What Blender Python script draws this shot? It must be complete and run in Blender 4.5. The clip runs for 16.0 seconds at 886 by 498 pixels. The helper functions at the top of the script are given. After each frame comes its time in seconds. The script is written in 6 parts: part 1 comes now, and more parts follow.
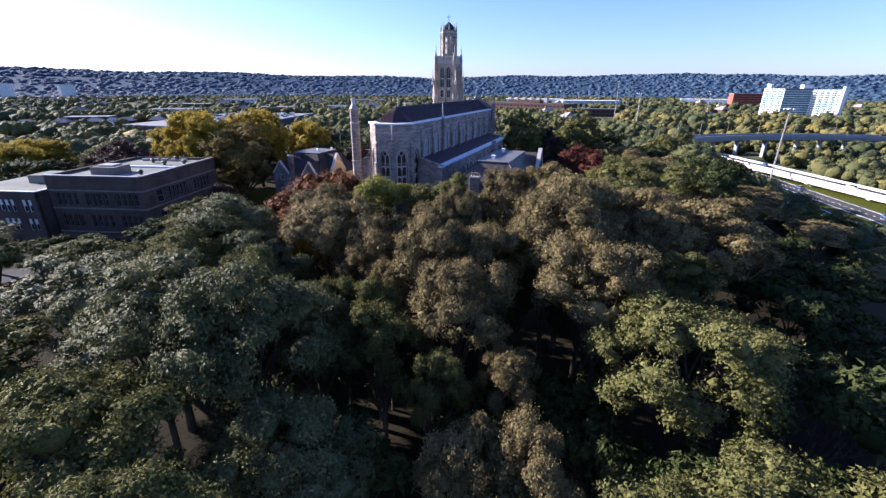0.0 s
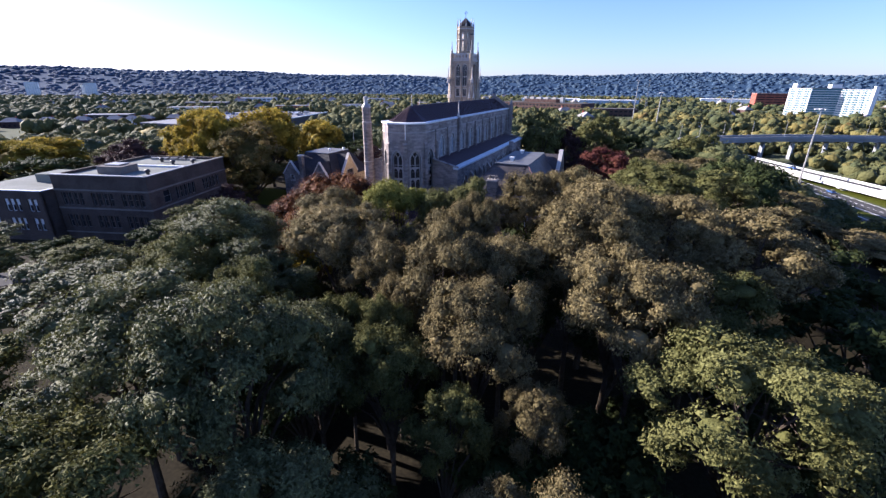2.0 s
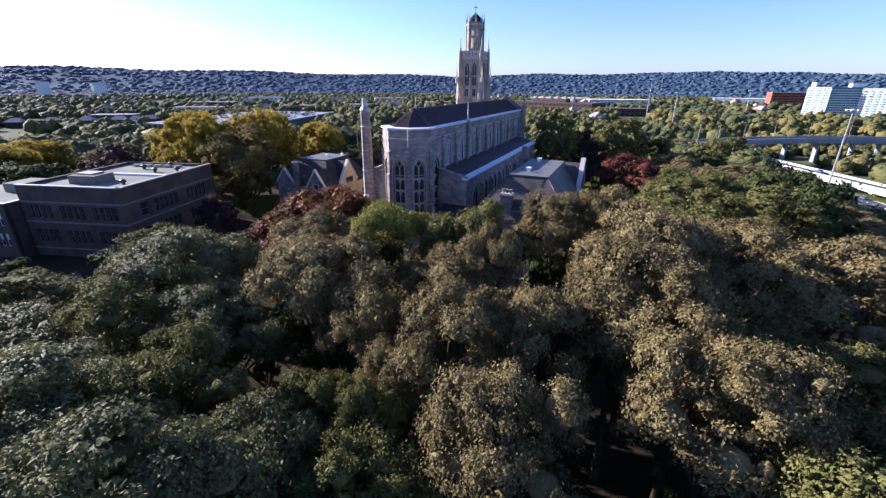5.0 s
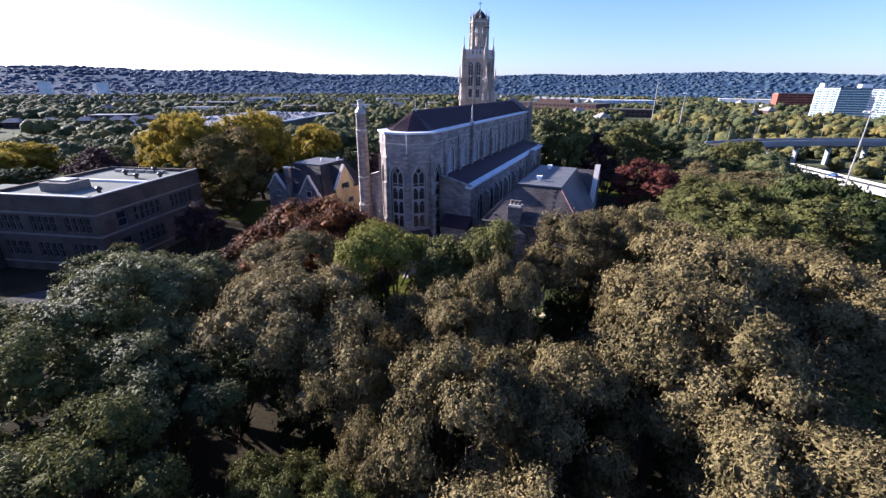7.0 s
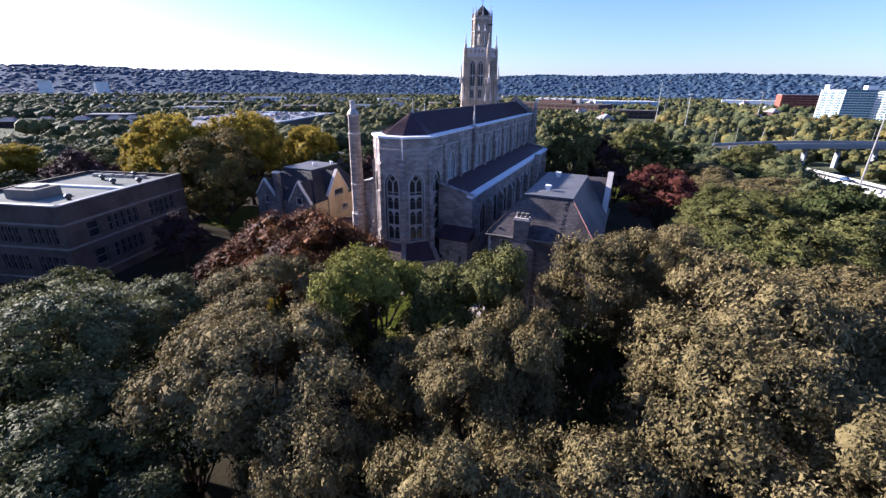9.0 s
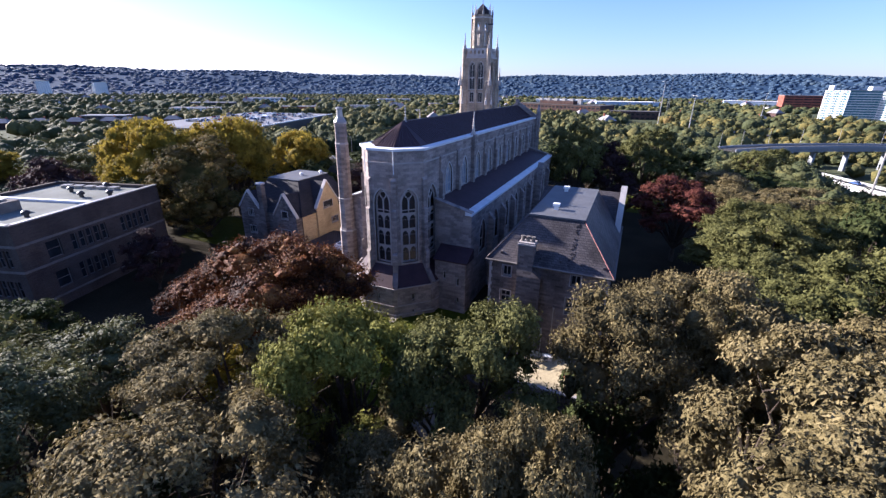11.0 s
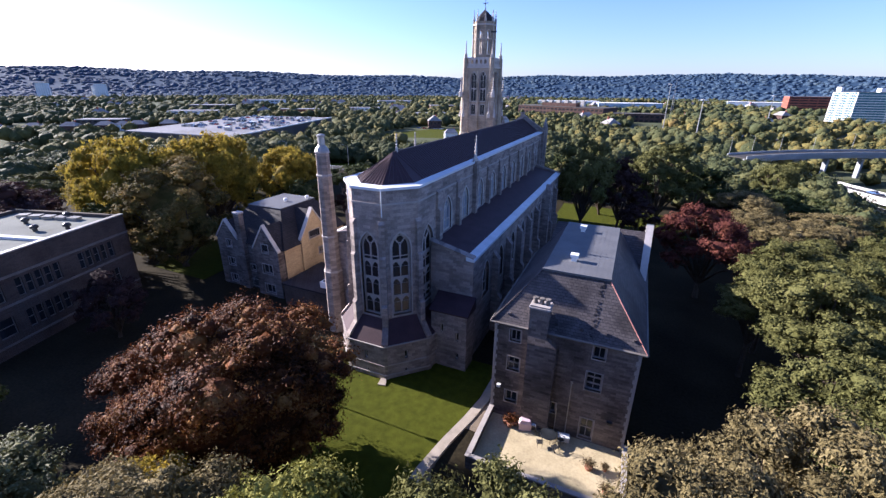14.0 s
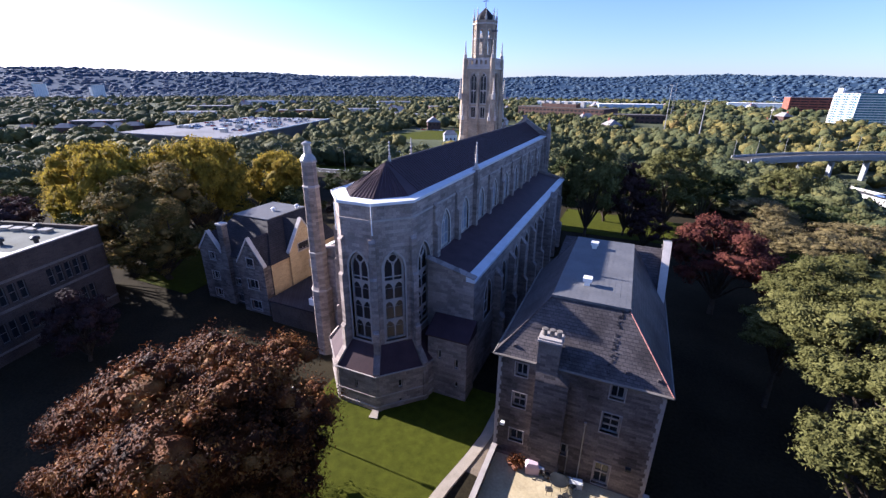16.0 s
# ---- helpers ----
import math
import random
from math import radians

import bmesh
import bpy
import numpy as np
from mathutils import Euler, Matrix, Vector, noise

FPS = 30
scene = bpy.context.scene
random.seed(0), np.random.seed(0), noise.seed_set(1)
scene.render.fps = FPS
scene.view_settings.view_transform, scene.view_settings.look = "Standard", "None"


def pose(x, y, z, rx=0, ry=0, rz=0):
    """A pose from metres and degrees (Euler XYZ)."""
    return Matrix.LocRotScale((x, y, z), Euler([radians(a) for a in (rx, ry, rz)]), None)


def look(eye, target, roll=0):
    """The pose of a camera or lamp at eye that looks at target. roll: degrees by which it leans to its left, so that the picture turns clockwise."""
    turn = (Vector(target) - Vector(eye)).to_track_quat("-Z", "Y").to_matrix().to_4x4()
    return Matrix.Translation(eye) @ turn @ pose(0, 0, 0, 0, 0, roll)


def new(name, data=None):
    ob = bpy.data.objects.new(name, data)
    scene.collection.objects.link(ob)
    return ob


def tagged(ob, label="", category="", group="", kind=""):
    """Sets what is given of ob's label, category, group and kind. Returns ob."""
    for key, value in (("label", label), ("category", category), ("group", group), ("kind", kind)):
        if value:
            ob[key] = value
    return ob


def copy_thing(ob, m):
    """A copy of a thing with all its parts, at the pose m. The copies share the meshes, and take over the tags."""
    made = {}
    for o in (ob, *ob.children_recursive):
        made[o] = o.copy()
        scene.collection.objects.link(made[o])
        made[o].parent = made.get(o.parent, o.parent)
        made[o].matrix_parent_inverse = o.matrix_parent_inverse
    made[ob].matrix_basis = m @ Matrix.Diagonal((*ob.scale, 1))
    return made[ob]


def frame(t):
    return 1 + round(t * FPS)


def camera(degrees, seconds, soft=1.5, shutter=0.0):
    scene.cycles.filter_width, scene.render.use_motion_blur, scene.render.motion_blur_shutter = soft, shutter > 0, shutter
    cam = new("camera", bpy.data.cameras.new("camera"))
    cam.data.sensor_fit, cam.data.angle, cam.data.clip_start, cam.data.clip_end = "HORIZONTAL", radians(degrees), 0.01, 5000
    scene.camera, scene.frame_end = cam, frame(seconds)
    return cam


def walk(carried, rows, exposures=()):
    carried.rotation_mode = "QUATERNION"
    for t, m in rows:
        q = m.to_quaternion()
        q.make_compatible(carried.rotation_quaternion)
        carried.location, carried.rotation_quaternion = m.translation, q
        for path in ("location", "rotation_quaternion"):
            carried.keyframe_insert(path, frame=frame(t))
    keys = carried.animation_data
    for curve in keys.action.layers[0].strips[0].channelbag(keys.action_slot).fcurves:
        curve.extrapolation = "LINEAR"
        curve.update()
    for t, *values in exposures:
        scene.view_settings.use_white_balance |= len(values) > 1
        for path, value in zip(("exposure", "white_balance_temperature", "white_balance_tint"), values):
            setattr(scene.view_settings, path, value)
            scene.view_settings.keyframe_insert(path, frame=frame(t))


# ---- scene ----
from mathutils import geometry

cam = camera(93.0, 16.0, 1.4)
PATH = [
    (0, (38.78, -71.587, 27.829), (38.128, -69.839, 27.107), 0.3),
    (0.5, (38.668, -70.969, 27.728), (38.008, -69.224, 27.006), 0.3),
    (1, (38.231, -70.303, 27.687), (37.564, -68.561, 26.964), 0.3),
    (1.5, (37.591, -69.289, 27.67), (36.909, -67.554, 26.945), 0.3),
    (2, (37.07, -67.918, 27.577), (36.363, -66.194, 26.852), 0.4),
    (2.5, (36.463, -66.656, 27.532), (35.748, -64.934, 26.807), 0.4),
    (3, (35.831, -65.45, 27.559), (35.109, -63.733, 26.832), 0.4),
    (3.5, (35.203, -63.908, 27.467), (34.474, -62.193, 26.74), 0.4),
    (4, (34.638, -62.411, 27.572), (33.906, -60.698, 26.844), 0.4),
    (6.5, (31.817, -54.992, 27.793), (31.071, -53.285, 27.066), 0.3),
    (7, (31.177, -53.709, 27.714), (30.43, -52.002, 26.987), 0.4),
    (7.5, (30.772, -52.519, 27.795), (30.024, -50.813, 27.066), 0.5),
    (8, (30.297, -51.285, 27.742), (29.549, -49.579, 27.013), 0.7),
    (8.5, (29.668, -49.816, 27.631), (28.921, -48.109, 26.904), 0.7),
    (9, (29.074, -48.415, 27.655), (28.324, -46.709, 26.929), 0.6),
    (11.5, (26.448, -40.974, 28.756), (25.697, -39.268, 28.031), 0.6),
    (12, (25.888, -39.654, 29.361), (25.137, -37.948, 28.637), 0.6),
    (12.5, (25.271, -38.269, 29.869), (24.518, -36.564, 29.144), 0.6),
    (13, (24.672, -36.871, 30.318), (23.92, -35.165, 29.592), 0.6),
    (13.5, (24.236, -35.499, 30.622), (23.479, -33.795, 29.896), 0.6),
    (14, (23.75, -34.122, 30.768), (22.993, -32.418, 30.043), 0.5),
    (14.5, (23.235, -32.821, 30.858), (22.481, -31.116, 30.134), 0.5),
    (15, (22.802, -31.636, 30.919), (22.048, -29.93, 30.197), 0.5),
    (15.5, (22.4, -30.647, 30.93), (21.645, -28.942, 30.209), 0.5),
    (16, (22.029, -29.841, 30.97), (21.274, -28.135, 30.248), 0.5),
]
walk(cam, [(t, look(eye, target, roll)) for t, eye, target, roll in PATH], exposures=[(0.0, 1.88, 4820.0, 36.0), (16.0, 1.88, 4820.0, 36.0)])

# ---- light ----
SUN_UP = radians(22.0)
world = bpy.data.worlds.new("world")
scene.world = world
world.use_nodes = True
sky = world.node_tree.nodes.new("ShaderNodeTexSky")
sky.sky_type = "NISHITA"
sky.sun_disc = False
sky.sun_elevation = SUN_UP
sky.sun_rotation = radians(270.3)
sky.altitude = 100.0
sky.air_density, sky.dust_density, sky.ozone_density = 1.0, 0.6, 2.2
back = world.node_tree.nodes["Background"]
back.inputs["Strength"].default_value = 0.05
world.node_tree.links.new(sky.outputs["Color"], back.inputs["Color"])
sun = new("sun", bpy.data.lights.new("sun", "SUN"))
sun.data.energy = 5.0
sun.data.angle = radians(0.6)
sun.data.color = (1.0, 0.84, 0.50)
sun.matrix_world = look((-100 * math.cos(SUN_UP), 0.5, 100 * math.sin(SUN_UP)), (0, 0, 0))


# ---- materials ----
def nodes_of(name):
    m = bpy.data.materials.new(name)
    m.use_nodes = True
    return m, m.node_tree.nodes, m.node_tree.links, m.node_tree.nodes["Principled BSDF"]


def ramp(nodes, stops):
    r = nodes.new("ShaderNodeValToRGB")
    while len(r.color_ramp.elements) < len(stops):
        r.color_ramp.elements.new(0.5)
    for e, (p, c) in zip(r.color_ramp.elements, stops):
        e.position, e.color = p, (*c, 1)
    return r


def surface(name, dark, light, scale=1.0, rough=0.8, metal=0.0, bump=0.2, fine=14.0, spots=None):
    """Two scales of noise between two colours, with relief."""
    m, nodes, links, p = nodes_of(name)
    co = nodes.new("ShaderNodeNewGeometry")
    big, small = nodes.new("ShaderNodeTexNoise"), nodes.new("ShaderNodeTexNoise")
    big.inputs["Scale"].default_value, small.inputs["Scale"].default_value = scale, scale * fine
    big.inputs["Detail"].default_value, small.inputs["Detail"].default_value = 5, 4
    mix = nodes.new("ShaderNodeMath")
    mix.operation = "MULTIPLY_ADD"
    mix.inputs[1].default_value = 0.45
    half = nodes.new("ShaderNodeMath")
    half.operation = "MULTIPLY"
    half.inputs[1].default_value = 0.55
    for n in (big, small):
        links.new(co.outputs["Position"], n.inputs["Vector"])
    links.new(big.outputs["Fac"], half.inputs[0])
    links.new(small.outputs["Fac"], mix.inputs[0])
    links.new(half.outputs[0], mix.inputs[2])
    stops = [(0.34, dark), (0.64, light)]
    if spots:
        stops = [(0.30, spots), (0.40, dark), (0.66, light)]
    r = ramp(nodes, stops)
    links.new(mix.outputs[0], r.inputs["Fac"])
    links.new(r.outputs["Color"], p.inputs["Base Color"])
    p.inputs["Roughness"].default_value, p.inputs["Metallic"].default_value = rough, metal
    p.inputs["Specular IOR Level"].default_value = 0.5 if rough < 0.45 else 0.04 if rough >= 0.75 else 0.2
    if bump:
        b = nodes.new("ShaderNodeBump")
        b.inputs["Strength"].default_value, b.inputs["Distance"].default_value = bump, 0.05
        links.new(small.outputs["Fac"], b.inputs["Height"])
        links.new(b.outputs["Normal"], p.inputs["Normal"])
    return m


def masonry(name, c1, c2, mortar, length=0.75, height=0.28, dirt=0.5, rough=0.85, joint=0.012):
    """Coursed stone or brick, laid by the horizontal run and the height, with weather stains."""
    m, nodes, links, p = nodes_of(name)
    geo, sep, run, com = (nodes.new("ShaderNode" + k) for k in ("NewGeometry", "SeparateXYZ", "Math", "CombineXYZ"))
    run.operation = "MULTIPLY_ADD"
    run.inputs[1].default_value = 0.72
    brick = nodes.new("ShaderNodeTexBrick")
    brick.inputs["Color1"].default_value, brick.inputs["Color2"].default_value = (*c1, 1), (*c2, 1)
    brick.inputs["Mortar"].default_value = (*mortar, 1)
    for key, v in (("Scale", 1.0), ("Mortar Size", joint), ("Brick Width", length), ("Row Height", height), ("Bias", -0.1)):
        brick.inputs[key].default_value = v
    stain, grain = nodes.new("ShaderNodeTexNoise"), nodes.new("ShaderNodeTexNoise")
    stain.inputs["Scale"].default_value, stain.inputs["Detail"].default_value = 0.35, 6
    grain.inputs["Scale"].default_value, grain.inputs["Detail"].default_value = 9.0, 4
    stretch = nodes.new("ShaderNodeMapping")
    stretch.inputs["Scale"].default_value = (1, 1, 0.8)
    r = ramp(nodes, [(0.36, (1 - dirt,) * 3), (0.56, (1, 1, 1))])
    r2 = ramp(nodes, [(0.3, (0.72, 0.72, 0.72)), (0.7, (1.1, 1.1, 1.1))])
    mul, mul2 = nodes.new("ShaderNodeMixRGB"), nodes.new("ShaderNodeMixRGB")
    for n in (mul, mul2):
        n.blend_type = "MULTIPLY"
        n.inputs["Fac"].default_value = 1.0
    links.new(geo.outputs["Position"], sep.inputs[0])
    links.new(sep.outputs["Y"], run.inputs[0])
    links.new(sep.outputs["X"], run.inputs[2])
    links.new(run.outputs[0], com.inputs["X"])
    links.new(sep.outputs["Z"], com.inputs["Y"])
    links.new(com.outputs[0], brick.inputs["Vector"])
    links.new(geo.outputs["Position"], stretch.inputs["Vector"])
    links.new(stretch.outputs[0], stain.inputs["Vector"])
    links.new(geo.outputs["Position"], grain.inputs["Vector"])
    links.new(stain.outputs["Fac"], r.inputs["Fac"])
    links.new(grain.outputs["Fac"], r2.inputs["Fac"])
    links.new(brick.outputs["Color"], mul.inputs["Color1"])
    links.new(r.outputs["Color"], mul.inputs["Color2"])
    links.new(mul.outputs["Color"], mul2.inputs["Color1"])
    links.new(r2.outputs["Color"], mul2.inputs["Color2"])
    links.new(mul2.outputs["Color"], p.inputs["Base Color"])
    b = nodes.new("ShaderNodeBump")
    b.inputs["Strength"].default_value, b.inputs["Distance"].default_value = 0.5, 0.03
    links.new(mul2.outputs["Color"], b.inputs["Height"])
    links.new(b.outputs["Normal"], p.inputs["Normal"])
    p.inputs["Roughness"].default_value = rough
    p.inputs["Specular IOR Level"].default_value = 0.08
    return m


def foliage(name, stops, scale=0.5, lucent=0.16, speckle=0.2, gain=0.95, rough=0.8, gloss=0.12, grain=7.0):
    """Leaves: hue by tree, patch and leaf, a little light passing through."""
    m, nodes, links, p = nodes_of(name)
    geo, info = nodes.new("ShaderNodeNewGeometry"), nodes.new("ShaderNodeObjectInfo")
    n = nodes.new("ShaderNodeTexNoise")
    n.inputs["Scale"].default_value, n.inputs["Detail"].default_value = scale, 3
    links.new(geo.outputs["Position"], n.inputs["Vector"])
    a, b = nodes.new("ShaderNodeMath"), nodes.new("ShaderNodeMath")
    a.operation = b.operation = "MULTIPLY_ADD"
    a.inputs[1].default_value = speckle
    b.inputs[1].default_value = 0.14
    c = nodes.new("ShaderNodeMath")
    c.operation = "MULTIPLY_ADD"
    c.inputs[1].default_value, c.inputs[2].default_value = gain, 0.355 - 0.5 * gain
    c.inputs[2].default_value -= 0.5 * (speckle - 0.2)
    links.new(n.outputs["Fac"], c.inputs[0])
    links.new(geo.outputs["Random Per Island"], a.inputs[0])
    links.new(c.outputs[0], a.inputs[2])
    links.new(info.outputs["Random"], b.inputs[0])
    links.new(a.outputs[0], b.inputs[2])
    r = ramp(nodes, stops)
    links.new(b.outputs[0], r.inputs["Fac"])
    links.new(r.outputs["Color"], p.inputs["Base Color"])
    p.inputs["Roughness"].default_value = rough
    p.inputs["Specular IOR Level"].default_value = gloss
    fine, relief = nodes.new("ShaderNodeTexNoise"), nodes.new("ShaderNodeBump")
    fine.inputs["Scale"].default_value, fine.inputs["Detail"].default_value = grain, 4
    relief.inputs["Strength"].default_value, relief.inputs["Distance"].default_value = 1.0, 0.9 / grain
    links.new(geo.outputs["Position"], fine.inputs["Vector"])
    links.new(fine.outputs["Fac"], relief.inputs["Height"])
    links.new(relief.outputs["Normal"], p.inputs["Normal"])
    t, mix = nodes.new("ShaderNodeBsdfTranslucent"), nodes.new("ShaderNodeMixShader")
    mix.inputs["Fac"].default_value = lucent
    links.new(r.outputs["Color"], t.inputs["Color"])
    links.new(p.outputs[0], mix.inputs[1])
    links.new(t.outputs[0], mix.inputs[2])
    links.new(mix.outputs[0], nodes["Material Output"].inputs["Surface"])
    return m


STONE = masonry("limestone", (0.405, 0.340, 0.295), (0.215, 0.182, 0.162), (0.29, 0.246, 0.222), 0.85, 0.34, 0.3)
STONE_WARM = masonry("tower_limestone", (0.50, 0.41, 0.30), (0.38, 0.31, 0.23), (0.41, 0.34, 0.25), 0.8, 0.35, 0.4)
STONE_HOUSE = masonry("house_stone", (0.240, 0.200, 0.172), (0.105, 0.089, 0.080), (0.178, 0.150, 0.132), 0.85, 0.24, 0.5)
TRIM = surface("cut_stone", (0.42, 0.385, 0.34), (0.58, 0.53, 0.48), 1.2)
TRACERY = surface("weathered_tracery_stone", (0.30, 0.272, 0.245), (0.41, 0.372, 0.335), 1.2)
DARK_SLATE = masonry("dark_slate", (0.050, 0.046, 0.050), (0.034, 0.032, 0.036), (0.02, 0.02, 0.022), 0.45, 0.22, 0.3, 0.6, 0.02)
# Darker cut stone: the school's shade is put into this tone.
DULL = surface("weathered_stone_band", (0.13, 0.115, 0.10), (0.21, 0.19, 0.165), 0.8)
# Golden light bounced off the church is put into this stone colour.
BOUNCE_STONE = masonry("cream_stone", (0.56, 0.41, 0.22), (0.47, 0.34, 0.18), (0.50, 0.38, 0.22), 0.6, 0.25, 0.3)
BRICK = masonry("brown_brick", (0.105, 0.08, 0.065), (0.07, 0.055, 0.048), (0.11, 0.095, 0.08), 0.3, 0.1, 0.3)
SLATE = masonry("slate", (0.128, 0.113, 0.110), (0.088, 0.078, 0.079), (0.055, 0.052, 0.055), 0.45, 0.22, 0.4, 0.5, 0.02)
ROOF = surface("purple_brown_roof", (0.036, 0.021, 0.025), (0.064, 0.037, 0.042), 0.8, 0.6, 0.0, 0.15)
SEAM = surface("roof_seam", (0.045, 0.029, 0.030), (0.075, 0.048, 0.047), 1.0, 0.45)
LEAD = surface("lead_gutter", (0.55, 0.56, 0.57), (0.72, 0.73, 0.74), 0.7, 0.5, 0.0, 0.1)
DECK = surface("grey_metal_deck", (0.098, 0.099, 0.101), (0.142, 0.143, 0.145), 0.5, 0.6, 0.0, 0.1)
GRAVEL = surface("roof_gravel", (0.165, 0.172, 0.150), (0.245, 0.255, 0.22), 0.25, 0.95, 0, 0.4, 30, (0.14, 0.13, 0.09))
CONCRETE = surface("terrace_concrete", (0.37, 0.31, 0.18), (0.51, 0.43, 0.26), 0.45, 0.9, 0, 0.15, 12, (0.24, 0.19, 0.12))
DRIVE = surface("worn_brown_drive", (0.13, 0.105, 0.075), (0.22, 0.18, 0.13), 0.5, 0.9, 0, 0.2, 16)
KERB = surface("kerb_concrete", (0.27, 0.235, 0.18), (0.40, 0.35, 0.28), 1.0, 0.9)
ASPHALT = surface("asphalt", (0.045, 0.045, 0.045), (0.085, 0.082, 0.078), 0.3, 0.9, 0, 0.3, 40)
GRASS = surface("lawn_grass", (0.040, 0.048, 0.004), (0.074, 0.082, 0.006), 1.2, 0.9, 0, 0.9, 14)
# Leaf litter; its dark tone also stands for shade by rectory and lawn.
SHADE_SOIL = surface("leaf_litter", (0.014, 0.012, 0.008), (0.038, 0.032, 0.018), 0.12, 0.95, 0, 0.5, 30)
MEADOW = surface("town_grass_and_yards", (0.055, 0.066, 0.034), (0.105, 0.112, 0.062), 0.03, 0.95, 0, 0.2, 12)
# The blue of distance haze is put into this floor colour.
HAZE_FLOOR = surface("wooded_slope_floor", (0.026, 0.050, 0.092), (0.036, 0.062, 0.100), 0.01, 0.95, 0, 0, 10)
BARK = surface("bark", (0.045, 0.035, 0.026), (0.10, 0.08, 0.06), 2.0, 0.95, 0, 0.5)
WHITE = surface("white_paint", (0.66, 0.66, 0.64), (0.80, 0.80, 0.78), 0.3, 0.6, 0, 0.05)
DARK_METAL = surface("dark_metal", (0.03, 0.03, 0.03), (0.07, 0.07, 0.07), 2.0, 0.45, 0.4)
STEEL = surface("galvanised_steel", (0.30, 0.29, 0.27), (0.42, 0.40, 0.37), 1.0, 0.45, 0.6)
RED_BRICK = masonry("red_brick", (0.36, 0.12, 0.08), (0.28, 0.09, 0.06), (0.30, 0.16, 0.12), 2.0, 1.0, 0.3)
CLOTH = surface("pale_pink_cloth", (0.52, 0.38, 0.42), (0.64, 0.50, 0.54), 2.0, 0.9)
TERRACOTTA = surface("terracotta", (0.26, 0.12, 0.07), (0.36, 0.18, 0.11), 3.0, 0.8)
COPPER_LINE = surface("red_ridge_metal", (0.34, 0.15, 0.12), (0.45, 0.22, 0.18), 2.0, 0.5)


def glass(name, colour, rough=0.12):
    m, nodes, links, p = nodes_of(name)
    n = nodes.new("ShaderNodeTexNoise")
    n.inputs["Scale"].default_value = 1.7
    r = ramp(nodes, [(0.3, tuple(0.5 * c for c in colour)), (0.7, colour)])
    links.new(n.outputs["Fac"], r.inputs["Fac"])
    links.new(r.outputs["Color"], p.inputs["Base Color"])
    p.inputs["Roughness"].default_value = rough
    p.inputs["Specular IOR Level"].default_value = 0.5
    return m


GLASS = glass("leaded_glass", (0.025, 0.027, 0.032), 0.25)
GLASS_BLUE = glass("pale_clerestory_glass", (0.26, 0.29, 0.35), 0.35)
GLASS_WIN = glass("window_glass", (0.03, 0.034, 0.04), 0.08)
GLASS_TOWER = glass("tower_block_glass", (0.06, 0.20, 0.24), 0.3)

DRY = foliage("dry_leaves", [(0.2, (0.06, 0.045, 0.02)), (0.5, (0.14, 0.10, 0.05)), (0.8, (0.24, 0.18, 0.10))])
LEAF = {
    # Raised speckle: random bright and dark leaves stand in for sun glints.
    "olive": foliage("olive_leaves", [(0.2, (0.062, 0.050, 0.020)), (0.5, (0.150, 0.121, 0.048)), (0.8, (0.240, 0.192, 0.084))], speckle=0.42),
    "green": foliage("green_leaves", [(0.2, (0.048, 0.051, 0.014)), (0.5, (0.104, 0.104, 0.028)), (0.8, (0.156, 0.152, 0.047))], speckle=0.42),
    "lime": foliage("lime_leaves", [(0.2, (0.074, 0.076, 0.012)), (0.5, (0.165, 0.162, 0.027)), (0.8, (0.26, 0.245, 0.048))], speckle=0.4),
    "silver": foliage("grey_green_leaves", [(0.2, (0.043, 0.047, 0.015)), (0.5, (0.096, 0.100, 0.033)), (0.8, (0.162, 0.162, 0.062))], speckle=0.42, rough=0.65, gloss=0.2),
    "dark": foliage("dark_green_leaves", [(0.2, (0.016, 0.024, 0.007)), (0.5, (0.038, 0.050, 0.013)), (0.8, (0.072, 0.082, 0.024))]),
    "maple": foliage("red_brown_leaves", [(0.2, (0.022, 0.010, 0.004)), (0.45, (0.062, 0.022, 0.007)), (0.66, (0.150, 0.050, 0.010)), (0.85, (0.25, 0.120, 0.028))], 0.35, 0.08, 0.5, 1.3, 0.6, 0.1),
    "yellow": foliage("yellow_leaves", [(0.2, (0.105, 0.090, 0.012)), (0.5, (0.23, 0.180, 0.020)), (0.8, (0.40, 0.29, 0.028))], 0.5, 0.42),
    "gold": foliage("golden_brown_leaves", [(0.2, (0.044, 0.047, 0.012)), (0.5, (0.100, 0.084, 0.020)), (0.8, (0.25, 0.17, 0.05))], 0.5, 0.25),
    "red": foliage("dark_red_leaves", [(0.2, (0.050, 0.016, 0.014)), (0.5, (0.100, 0.032, 0.024)), (0.8, (0.17, 0.066, 0.032))]),
    "purple": foliage("purple_leaves", [(0.2, (0.022, 0.014, 0.014)), (0.5, (0.045, 0.026, 0.024)), (0.8, (0.08, 0.042, 0.034))]),
    # Distance haze is put into these leaves as blue.
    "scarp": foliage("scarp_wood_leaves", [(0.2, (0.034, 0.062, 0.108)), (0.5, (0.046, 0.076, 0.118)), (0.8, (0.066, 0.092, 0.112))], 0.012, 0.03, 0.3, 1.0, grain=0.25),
    "far": foliage("mixed_far_leaves", [(0.15, (0.034, 0.045, 0.020)), (0.45, (0.060, 0.070, 0.028)), (0.64, (0.096, 0.095, 0.032)), (0.82, (0.170, 0.136, 0.034)), (0.95, (0.130, 0.072, 0.036))], 0.012, 0.05, 0.34, 0.9, grain=0.8),
}


